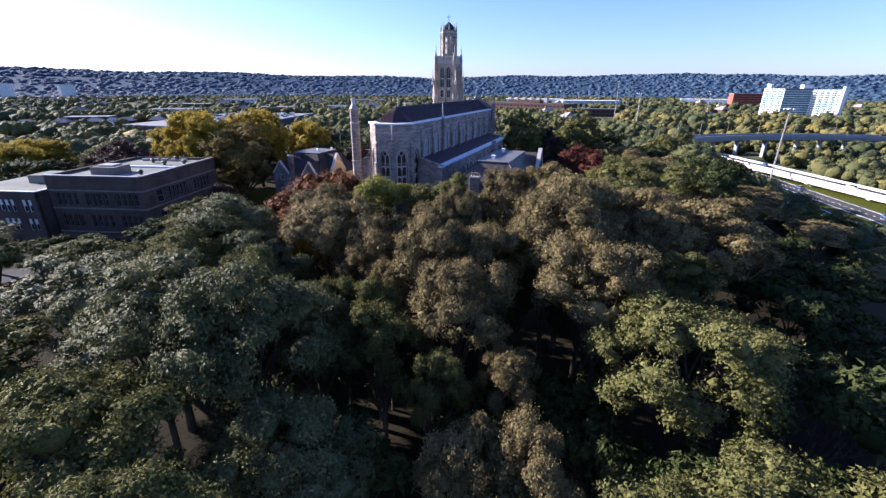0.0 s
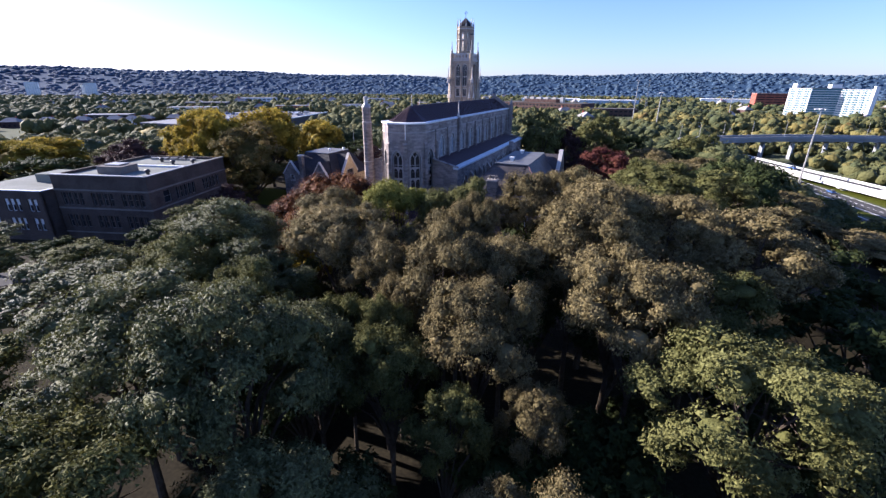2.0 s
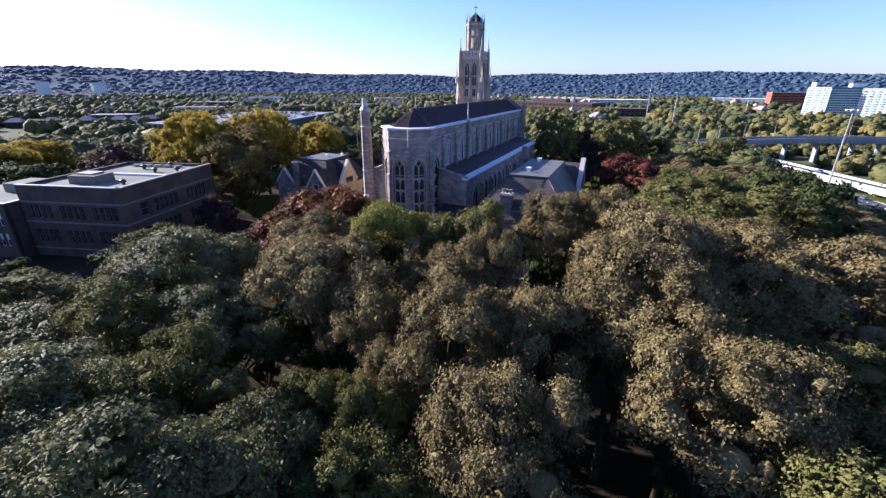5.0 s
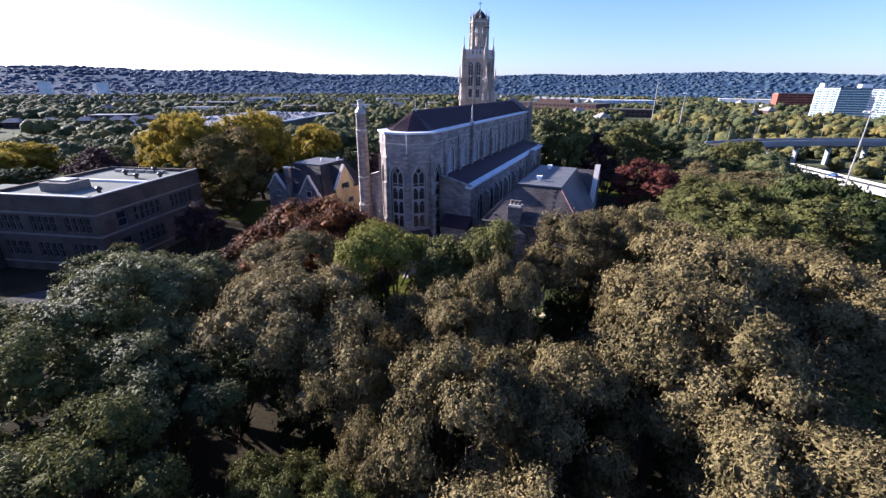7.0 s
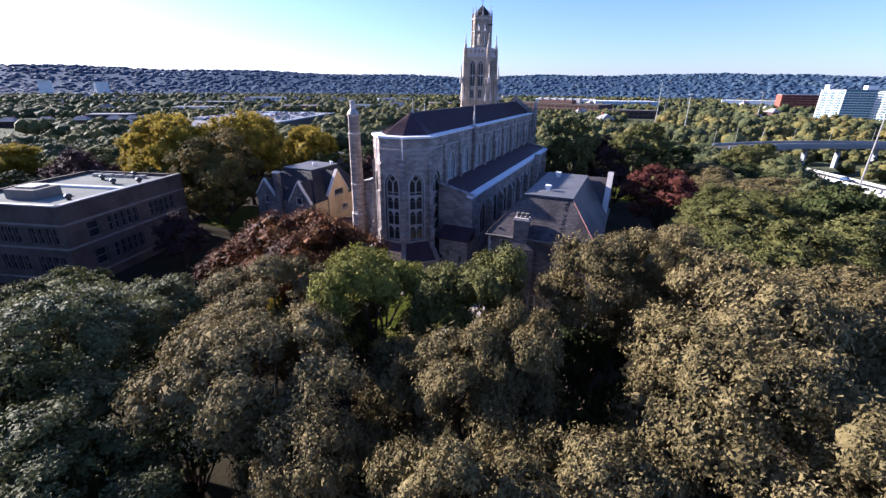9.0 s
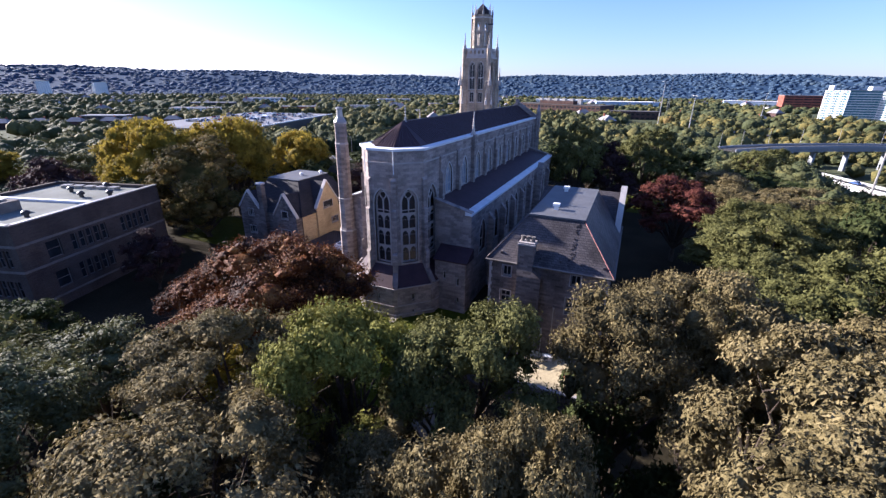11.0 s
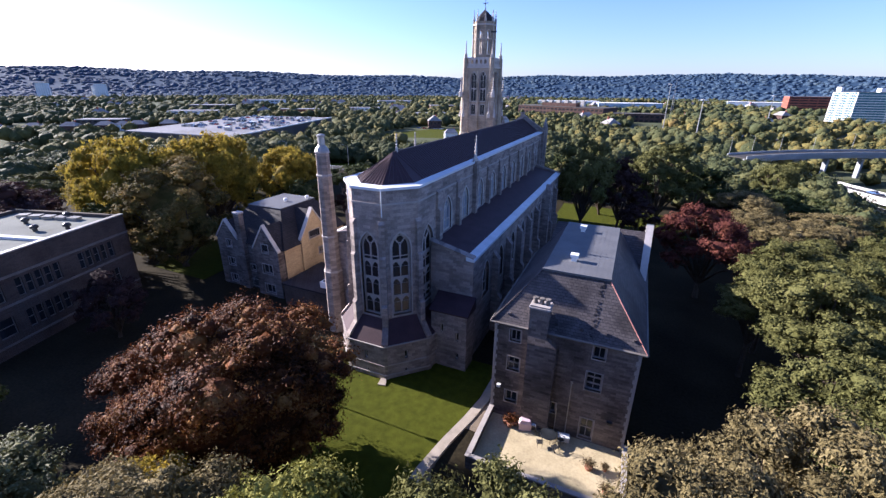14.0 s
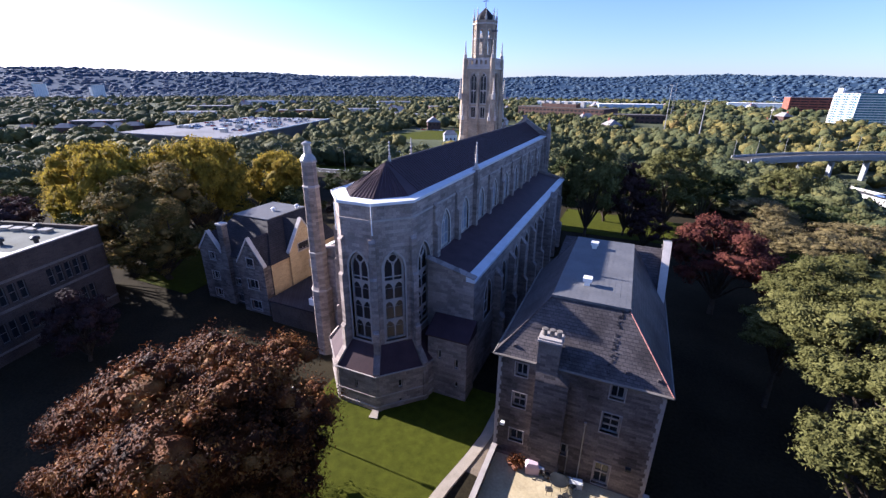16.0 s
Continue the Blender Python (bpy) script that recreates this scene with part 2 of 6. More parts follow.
# ---- building blocks ----
class Shape:
    """Collects corners and faces of one mesh."""

    def __init__(self, m=None):
        self.v, self.f, self.m = [], [], m

    def add(self, verts, faces):
        n = len(self.v)
        self.v += [tuple(self.m @ Vector(p)) if self.m else tuple(p) for p in verts]
        self.f += [tuple(n + i for i in face) for face in faces]
        return self

    def box(self, x0, y0, z0, x1, y1, z1):
        return self.prism([(x0, y0), (x1, y0), (x1, y1), (x0, y1)], z0, z1)

    def prism(self, poly, z0, z1, top=None):
        """An upright solid on a plan outline (counter-clockwise); top: another outline for its upper side."""
        n, top = len(poly), top or poly
        verts = [(x, y, z0) for x, y in poly] + [(x, y, z1) for x, y in top]
        faces = [tuple(range(n))[::-1], tuple(range(n, 2 * n))] + [(i, (i + 1) % n, n + (i + 1) % n, n + i) for i in range(n)]
        return self.add(verts, faces)

    def ring(self, x, y, r, z0, z1, n=8, r1=None, turn=0.0):
        def round_(q):
            return [(x + q * math.cos(turn + math.tau * i / n), y + q * math.sin(turn + math.tau * i / n)) for i in range(n)]
        return self.prism(round_(r), z0, z1, round_(r if r1 is None else r1))

    def turned(self, x, y, rows, n=8, turn=0.0):
        """One closed piece on an upright axis: rows of height and radius."""
        verts = [(x + r * math.cos(turn + math.tau * i / n), y + r * math.sin(turn + math.tau * i / n), z) for z, r in rows for i in range(n)]
        faces = [tuple(range(n))[::-1], tuple(range(n * (len(rows) - 1), n * len(rows)))]
        for k in range(len(rows) - 1):
            faces += [(k * n + i, k * n + (i + 1) % n, (k + 1) * n + (i + 1) % n, (k + 1) * n + i) for i in range(n)]
        return self.add(verts, faces)

    def solid(self, low, high):
        """A solid between two lists of corners in space."""
        n = len(low)
        return self.add(low + high, [tuple(range(n))[::-1], tuple(range(n, 2 * n))] + [(i, (i + 1) % n, n + (i + 1) % n, n + i) for i in range(n)])

    def bar(self, a, b, r, n=6, r1=None):
        a, b = Vector(a), Vector(b)
        d = (b - a).normalized()
        s = d.orthogonal().normalized()
        q = d.cross(s)
        r1 = r if r1 is None else r1
        turn = [(math.cos(math.tau * i / n), math.sin(math.tau * i / n)) for i in range(n)]
        return self.solid([a + r * (c * s + k * q) for c, k in turn], [b + r1 * (c * s + k * q) for c, k in turn])

    def panel(self, origin, run, outline, holes=(), thick=0.5, caps=True):
        """An upright wall: outline and holes in run and height; its outer face looks to the right of the run. caps: whether its upright ends are closed."""
        o, u = Vector(origin), Vector((run[0], run[1], 0)).normalized()
        n = Vector((u.y, -u.x, 0))
        loops = [list(outline)] + [list(h) for h in holes]
        flat = [p for loop in loops for p in loop]
        tris = geometry.tessellate_polygon([[Vector((p[0], p[1], 0)) for p in loop] for loop in loops])
        k = len(flat)
        verts = [o + u * p[0] + Vector((0, 0, p[1])) for p in flat] + [o + u * p[0] + Vector((0, 0, p[1])) - n * thick for p in flat]
        faces = []
        for a, b, c in tris:
            pa, pb, pc = flat[a], flat[b], flat[c]
            if (pb[0] - pa[0]) * (pc[1] - pa[1]) - (pb[1] - pa[1]) * (pc[0] - pa[0]) < 0:
                b, c = c, b
            faces += [(a, b, c), (k + a, k + c, k + b)]
        at = 0
        for loop in loops:
            size = len(loop)
            for i in range(size):
                a, b = at + i, at + (i + 1) % size
                if not (caps or at or abs(flat[a][0] - flat[b][0]) > 1e-6):
                    continue
                faces.append((b, a, k + a, k + b))
            at += size
        return self.add(verts, faces)


def part(name, shape, material, parent=None, label="", at=None):
    """One mesh object, under a thing or a part."""
    mesh = bpy.data.meshes.new(name)
    mesh.from_pydata(shape.v, [], shape.f)
    mesh.validate()
    mesh.materials.append(material)
    ob = new(name, mesh)
    if parent:
        ob.parent = parent
    if at is not None:
        ob.matrix_basis = at
    if label:
        tagged(ob, label)
    return ob


def thing(name, label, category, at=None, group="", kind=""):
    ob = new(name)
    if at is not None:
        ob.matrix_basis = at
    return tagged(ob, label, category, group, kind)


def arch(c, v0, w, h, n=6):
    """A pointed opening: centre, sill, width, height to the point."""
    r, spring = w, v0 + h - w * 0.866
    pts = [(c - w / 2, v0), (c + w / 2, v0)]
    pts += [(c - w / 2 + r * math.cos(math.pi / 3 * i / n), spring + r * math.sin(math.pi / 3 * i / n)) for i in range(n + 1)]
    pts += [(c + w / 2 - r * math.cos(math.pi / 3 * i / n), spring + r * math.sin(math.pi / 3 * i / n)) for i in range(n - 1, -1, -1)]
    return pts


def rect(c, v0, w, h):
    return [(c - w / 2, v0), (c + w / 2, v0), (c + w / 2, v0 + h), (c - w / 2, v0 + h)]


def inset(poly, d):
    """Draws an outline in by d along the lines to its middle."""
    cx, cy = sum(p[0] for p in poly) / len(poly), (min(p[1] for p in poly) + max(p[1] for p in poly)) / 2
    w, h = max(abs(p[0] - cx) for p in poly), max(abs(p[1] - cy) for p in poly)
    return [(cx + (p[0] - cx) * (1 - d / w), cy + (p[1] - cy) * (1 - d / h)) for p in poly]


def frame_of(opening, origin, run, width=0.14, thick=0.16, proud=0.0):
    """The stone or wood border of an opening."""
    s = Shape()
    o, u = Vector(origin), Vector((run[0], run[1], 0)).normalized()
    n = Vector((u.y, -u.x, 0))
    return s.panel(o + n * proud, run, opening, [inset(opening, width)], thick)


def window(parent, origin, run, opening, glass_material, lights=2, transoms=(), tracery=0, frame_material=None, depth=0.3, border=0.14, surround=0.0):
    """A window in its opening: frame with mullions and bars, one pane of glass behind; tracery: rings in the point of an arch."""
    o, u = Vector(origin), Vector((run[0], run[1], 0)).normalized()
    n = Vector((u.y, -u.x, 0))
    us, vs = [p[0] for p in opening], [p[1] for p in opening]
    u0, u1, v0, v1 = min(us), max(us), min(vs), max(vs)
    s = frame_of(opening, o - n * depth, run, border, 0.2)
    if surround:
        big = inset(opening, -surround)
        s.panel(o + n * 0.06, run, big, [opening], 0.35)
    w = (u1 - u0) / lights
    spring = v1 - (u1 - u0) * 0.866 if tracery else v1
    m = border * 0.6
    for i in range(1, lights):
        c = u0 + i * w
        s.panel(o - n * (depth + 0.02), run, [(c - m / 2, v0), (c + m / 2, v0), (c + m / 2, spring + (0.35 * w if tracery else 0)), (c - m / 2, spring + (0.35 * w if tracery else 0))], (), 0.16)
    for v in transoms:
        s.panel(o - n * (depth + 0.03), run, [(u0 + 0.02, v - m), (u1 - 0.02, v - m), (u1 - 0.02, v + m), (u0 + 0.02, v + m)], (), 0.14)
        if tracery:
            for i in range(lights):
                c = u0 + (i + 0.5) * w
                head = arch(c, v - 0.75, w - m, 0.75 - m, 4)
                s.panel(o - n * (depth + 0.035), run, [(c - w / 2 + m / 2, v - 0.75), (c - w / 2 + m / 2, v - 0.02), (c + w / 2 - m / 2, v - 0.02), (c + w / 2 - m / 2, v - 0.75)][::-1], [inset(head, 0.02)], 0.1)
    if tracery:
        for i in range(lights):
            c = u0 + (i + 0.5) * w
            a = arch(c, spring - 0.9 * w, w, 1.9 * w, 5)
            s.panel(o - n * (depth + 0.025), run, a, [inset(a, m * 0.8)], 0.12)
        cx, cv, r = (u0 + u1) / 2, spring + w * 0.95, w * 0.46
        circle = [(cx + r * math.cos(math.tau * i / 10), cv + r * math.sin(math.tau * i / 10)) for i in range(10)]
        s.panel(o - n * (depth + 0.022), run, circle, [inset(circle, m * 0.8)], 0.12)
    win = part("window", s, frame_material or TRIM, parent)
    g = Shape().panel(o - n * (depth + 0.1), run, inset(opening, border * 0.4), (), 0.03)
    part("pane", g, glass_material, win)
    return win


def mesh_of_faces(name, faces, material):
    """A mesh from an array of loose faces, n x corners x 3."""
    n, k, _ = faces.shape
    mesh = bpy.data.meshes.new(name)
    mesh.vertices.add(k * n)
    mesh.vertices.foreach_set("co", np.ascontiguousarray(faces, dtype=np.float32).ravel())
    mesh.loops.add(k * n)
    mesh.loops.foreach_set("vertex_index", np.arange(k * n, dtype=np.int32))
    mesh.polygons.add(n)
    mesh.polygons.foreach_set("loop_start", np.arange(0, k * n, k, dtype=np.int32))
    mesh.update(calc_edges=True)
    mesh.materials.append(material)
    return mesh


def unit(a):
    return a / (np.linalg.norm(a, axis=1, keepdims=True) + 1e-9)


def leaves(rng, centres, normals, size, long=1.5, wild=0.55):
    """Leaf sprays: lozenges at the centres, across the normals, bent at random."""
    n = len(centres)
    nn = unit(normals + rng.normal(0, wild, (n, 3)))
    a = unit(np.cross(nn, rng.normal(0, 1, (n, 3))))
    b = np.cross(nn, a)
    s = size * rng.uniform(0.55, 1.35, (n, 1))
    lift = nn * s * rng.uniform(-0.25, 0.25, (n, 1))
    return np.stack([centres - a * s * long / 2 + lift, centres - b * s / 2, centres + a * s * long / 2 + lift, centres + b * s / 2], 1)


def twigs(rng, roots, ways, faces_to, length, count, size):
    """Small three-cornered leaves set along short twigs; they lie across the direction that their clump faces."""
    n = len(roots)
    way, nn = np.repeat(unit(ways), count, 0), np.repeat(faces_to, count, 0)
    t = np.tile(np.linspace(0.1, 1.0, count), n)[:, None]
    long = np.repeat(length * rng.uniform(0.6, 1.3, n), count)[:, None]
    c = np.repeat(roots, count, 0) + way * t * long + rng.normal(0, 0.08, (n * count, 3)) - np.array([0, 0, 0.10]) * t * t * long
    nn = unit(unit(nn) + rng.normal(0, 0.42, (n * count, 3)))
    out = unit(np.cross(nn, rng.normal(0, 1, (n * count, 3))))
    across = np.cross(nn, out)
    s = size * rng.uniform(0.6, 1.4, (n * count, 1))
    return np.stack([c - across * s * 0.45, c + out * s * 1.5, c + across * s * 0.45], 1)


def ball(level):
    """Corners and three-cornered faces of a round solid: eight faces, twenty, or eighty."""
    if not level:
        return np.array([(1, 0, 0), (-1, 0, 0), (0, 1, 0), (0, -1, 0), (0, 0, 1), (0, 0, -1)], dtype=float), np.array([(0, 2, 4), (2, 1, 4), (1, 3, 4), (3, 0, 4), (2, 0, 5), (1, 2, 5), (3, 1, 5), (0, 3, 5)])
    bm = bmesh.new()
    bmesh.ops.create_icosphere(bm, subdivisions=level, radius=1.0)
    bm.verts.ensure_lookup_table()
    out = np.array([tuple(v.co) for v in bm.verts]), np.array([[v.index for v in f.verts] for f in bm.faces])
    bm.free()
    return out


def lumps(rng, centres, sizes, squash=0.75, level=1, rough=0.16):
    """Uneven closed masses, one at each centre: all corners, all faces."""
    v, f = ball(level)
    n = len(centres)
    turn = rng.uniform(0, math.tau, n)
    co, si = np.cos(turn)[:, None], np.sin(turn)[:, None]
    x, y, z = (np.repeat(v[None, :, k], n, 0) for k in range(3))
    swell = 1 + rng.normal(0, rough, (n, len(v)))
    p = np.stack([(x * co - y * si) * swell, (x * si + y * co) * swell, z * swell * squash], 2) * np.asarray(sizes)[:, None, None] + np.asarray(centres)[:, None, :]
    return p.reshape(-1, 3), (f[None] + (np.arange(n) * len(v))[:, None, None]).reshape(-1, 3)


def leafy_mesh(name, corners, tris, sprays, material):
    """One mesh of rounded masses and loose leaves."""
    k = len(sprays)
    verts = np.concatenate([corners, sprays.reshape(-1, 3)])
    index = np.concatenate([tris.ravel(), len(corners) + np.arange(3 * k)])
    mesh = bpy.data.meshes.new(name)
    mesh.vertices.add(len(verts))
    mesh.vertices.foreach_set("co", np.ascontiguousarray(verts, dtype=np.float32).ravel())
    mesh.loops.add(len(index))
    mesh.loops.foreach_set("vertex_index", index.astype(np.int32))
    mesh.polygons.add(len(index) // 3)
    mesh.polygons.foreach_set("loop_start", np.arange(0, len(index), 3, dtype=np.int32))
    mesh.polygons.foreach_set("use_smooth", np.arange(len(index) // 3) < len(tris))
    mesh.update(calc_edges=True)
    mesh.materials.append(material)
    return mesh


def tree_limbs(rng, height, base, radius, targets):
    s = Shape()
    fork = base * 0.75
    lean = Vector((rng.uniform(-0.4, 0.4), rng.uniform(-0.4, 0.4), fork))
    s.bar((0, 0, -0.4), lean * 0.5, 0.045 * radius + 0.12, 8, 0.036 * radius + 0.1)
    s.bar(lean * 0.5, lean, 0.036 * radius + 0.1, 8, 0.03 * radius + 0.08)
    for p in targets:
        p = Vector(p)
        mid = lean.lerp(p, 0.5) + Vector((rng.uniform(-0.5, 0.5), rng.uniform(-0.5, 0.5), 0.08 * height))
        s.bar(lean, mid, 0.022 * radius + 0.05, 6, 0.014 * radius + 0.03)
        s.bar(mid, p, 0.014 * radius + 0.03, 5, 0.02)
        for k in range(3):
            q = mid.lerp(p, 0.3 + 0.25 * k)
            s.bar(q, q + Vector((rng.uniform(-1, 1), rng.uniform(-1, 1), rng.uniform(0.2, 0.9))) * radius * 0.28, 0.045, 4, 0.012)
    return s


def make_tree(seed, species, radius=5.0, height=12.0, lobes=15, per=1500, size=0.2, base=3.0, name="tree", label="", ragged=1.0, droop=0.25, girth=0.36, tufts=15, core=0.0):
    """A tree of its own meshes at the world's middle: trunk with limbs, and a crown of rounded boughs with dark gaps between them, each of smaller leaf tufts."""
    rng = np.random.default_rng(seed)
    mid, half = (height + base) / 2, (height - base) / 2
    k = np.arange(lobes)
    up = np.clip(1.0 - (1.0 + droop) * (k + 0.35) / lobes + rng.normal(0, 0.05, lobes), -0.9, 1.0)
    turn = k * 2.39996 + seed + rng.normal(0, 0.3 * ragged, lobes)
    flat = np.sqrt(1 - up * up)
    d = np.stack([flat * np.cos(turn), flat * np.sin(turn), up], 1)
    reach = rng.uniform(0.60, 0.80, (lobes, 1)) * (1 + 0.16 * ragged * rng.normal(0, 1, (lobes, 1)))
    rl = radius * girth * rng.uniform(0.72, 1.2, lobes) * math.sqrt(15 / lobes)
    tall = half / radius
    c = d * reach * [radius, radius, half] + [0, 0, mid]
    # tufts on the upper and outer side of each bough
    w = np.repeat(np.arange(lobes), tufts)
    o = unit(unit(rng.normal(0, 1, (len(w), 3))) + 0.45 * d[w] + [0, 0, 0.25])
    tc = c[w] + o * rl[w][:, None] * rng.uniform(0.62, 0.92, (len(w), 1)) * [1.0, 1.0, 0.66 * max(tall, 0.8)]
    rt = rl[w] * rng.uniform(0.26, 0.46, len(w))
    count = max(4, per // tufts)
    u = np.repeat(np.arange(len(w)), count)
    n = unit(unit(rng.normal(0, 1, (len(u), 3))) + 0.55 * o[u] + [0, 0, 0.15])
    p = tc[u] + n * rt[u][:, None] * rng.uniform(0.55, 1.2, (len(u), 1)) * [1.05, 1.05, 0.7]
    faces = twigs(rng, p, n + rng.normal(0, 0.4, (len(u), 3)), 0.7 * n + 0.5 * o[u] + 0.2 * d[w][u] + [0, 0, 0.2], 0.02, 1, size)
    # leafy masses close each tuft and bough from behind
    v1, f1 = lumps(rng, tc, rt * 0.62, 0.68, 0)
    v2, f2 = lumps(rng, c, rl * 0.48, 0.62 * max(tall, 0.8), 2, 0.1)
    v3, f3 = lumps(rng, np.array([[0, 0, mid]]), [radius * core], tall, 2, 0.05) if core else (v1[:0], f1[:0])
    body, tris = np.concatenate([v1, v2, v3]), np.concatenate([f1, f2 + len(v1), f3 + len(v1) + len(v2)])
    ob = thing(name, label, "tree")
    part("trunk", tree_limbs(rng, height, base, radius, [tuple(x) for x in c - [0, 0, 0.1 * radius]]), BARK, ob)
    crown = new("crown", leafy_mesh("crown", body, tris, faces, LEAF[species]))
    crown.parent = ob
    return ob


# ---- ground ----
def smooth(t):
    t = min(1.0, max(0.0, t))
    return t * t * (3 - 2 * t)


def ground_z(x, y):
    """The lie of the land: a plateau round the church, a road valley to the east, a town below, a wooded scarp far off."""
    z = -2.6 * smooth((-4 - y) / 8) * smooth((x - 11.5) / 2.5)
    z -= max(17.0 * smooth((x - 60) / 52) * (1 - smooth((y - 320) / 150)), 9.0 * smooth((y - 80) / 110), 9.0 * smooth((-x - 110) / 120), 9.0 * smooth((x - 60) / 52))
    far = math.hypot(x, y)
    if far > 1500:
        w = 8 * math.sin(x * 0.0021 + 1.0) + 5 * math.sin(x * 0.006 + y * 0.004) + 3 * math.sin(x * 0.013 - y * 0.01)
        z += (96.0 + w) * smooth((far - 1750) / 1250)
    return z


def build_ground():
    rad = [0, 6, 12, 16, 20, 26, 34, 44, 56, 70, 85, 100, 125, 150, 180, 215, 260, 320, 400, 520, 700, 950, 1250, 1500, 1650, 1800, 1950, 2100, 2250, 2400, 2550, 2700, 2850, 3000, 3200, 3600, 4600]
    n = 180
    verts = [(12, -10, ground_z(12, -10))]
    for r in rad[1:]:
        for i in range(n):
            x, y = 12 + r * math.cos(math.tau * i / n), -10 + r * math.sin(math.tau * i / n)
            verts.append((x, y, ground_z(x, y)))
    faces = [(0, 1 + i, 1 + (i + 1) % n) for i in range(n)]
    for k in range(len(rad) - 2):
        a, b = 1 + k * n, 1 + (k + 1) * n
        faces += [(a + i, b + i, b + (i + 1) % n, a + (i + 1) % n) for i in range(n)]
    s = Shape()
    s.add(verts, faces)
    g = part("ground", s, SHADE_SOIL)
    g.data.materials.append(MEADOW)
    g.data.materials.append(HAZE_FLOOR)
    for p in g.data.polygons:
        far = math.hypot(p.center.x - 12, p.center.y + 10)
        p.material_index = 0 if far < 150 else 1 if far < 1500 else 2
    return tagged(g, "dark earth and leaf litter, its tone also standing for shade", "ground", kind="structure")


build_ground()


def sheet(name, outline, material, label, category, lift=0.03, step=4.0):
    """A patch laid on the lie of the land, with an edge of its own."""
    pts = []
    for (x0, y0), (x1, y1) in zip(outline, outline[1:] + outline[:1]):
        k = max(1, int(math.hypot(x1 - x0, y1 - y0) / step))
        pts += [(x0 + (x1 - x0) * i / k, y0 + (y1 - y0) * i / k) for i in range(k)]
    tris = geometry.tessellate_polygon([[Vector((*p, 0)) for p in pts]])
    n = len(pts)
    top = [(x, y, ground_z(x, y) + lift) for x, y in pts]
    s = Shape().add(top + [(x, y, z - lift - 0.25) for x, y, z in top], [tuple(t) for t in tris] + [(i, (i + 1) % n, n + (i + 1) % n, n + i) for i in range(n)])
    return tagged(part(name, s, material), label, category, kind="structure")


# ---- church ----
EAVE, RIDGE, NAVE_END = 21.1, 24.0, 64.0
AXES_APSE = [(-4.4, NAVE_END), (-4.4, 3.0), (-1.7, 0.2), (1.7, 0.2), (4.4, 3.0), (4.4, NAVE_END)]
church = thing("church", "long grey limestone gothic church with dark roof and polygonal apse", "church")


def pinnacle(parent, x, y, z0, z1, w=0.28, name="pinnacle"):
    """A slim crocketed spirelet, turned in one piece."""
    h, n = z1 - z0, 6
    rows = [(z0, w * 1.3), (z0 + h * 0.26, w * 1.3), (z0 + h * 0.28, w * 0.8)]
    for i in range(n):
        r = w * (1.1 - 0.85 * i / n)
        rows += [(z0 + h * (0.28 + 0.72 * (i + 0.62) / n), r * 0.5), (z0 + h * (0.28 + 0.72 * (i + 0.72) / n), r), (z0 + h * (0.28 + 0.72 * (i + 0.98) / n), r * 0.5)]
    return part(name, Shape().turned(x, y, rows, 6), TRIM, parent)


def church_walls():
    pts = AXES_APSE
    bays = [10.7 + 5.9 * k for k in range(9)]
    for i in range(5):
        (x0, y0), (x1, y1) = pts[i], pts[i + 1]
        length = math.hypot(x1 - x0, y1 - y0)
        run = (x1 - x0, y1 - y0)
        holes, kinds = [], []
        if i in (1, 2, 3):
            holes = [arch(length / 2, 7.0, 2.1, 9.6)]
            kinds = ["apse"]
        else:
            ys = [5.3] + bays
            for y in ys:
                c = y - y0 if i == 4 else y0 - y
                if y == 5.3:
                    holes.append(arch(c, 7.6, 2.7, 9.0))
                    kinds.append("apse")
                else:
                    holes.append(arch(c, 14.3, 2.2, 4.2))
                    kinds.append("clerestory")
        wall = part("wall", Shape().panel((x0, y0, 0), run, [(0, 0), (length, 0), (length, EAVE), (0, EAVE)], holes, 0.7, False), STONE, church)
        for h, k in zip(holes, kinds):
            if k == "apse":
                window(wall, (x0, y0, 0), run, h, GLASS, 2, (9.2, 11.4, 13.4), 1, TRACERY, 0.28, 0.2, 0.16)
            else:
                window(wall, (x0, y0, 0), run, h, GLASS_BLUE, 2, (), 1, TRIM, 0.16, 0.2, 0.18)
        # moulded course below the eaves
        band = Shape().panel((x0, y0, 0), run, [(0, EAVE - 1.5), (length, EAVE - 1.5), (length, EAVE - 1.32), (0, EAVE - 1.32)], (), 0.3)
        ux, uy = run[0] / length, run[1] / length
        part("string_course", band, TRACERY, wall, at=Matrix.Translation((uy * 0.08, -ux * 0.08, 0)))


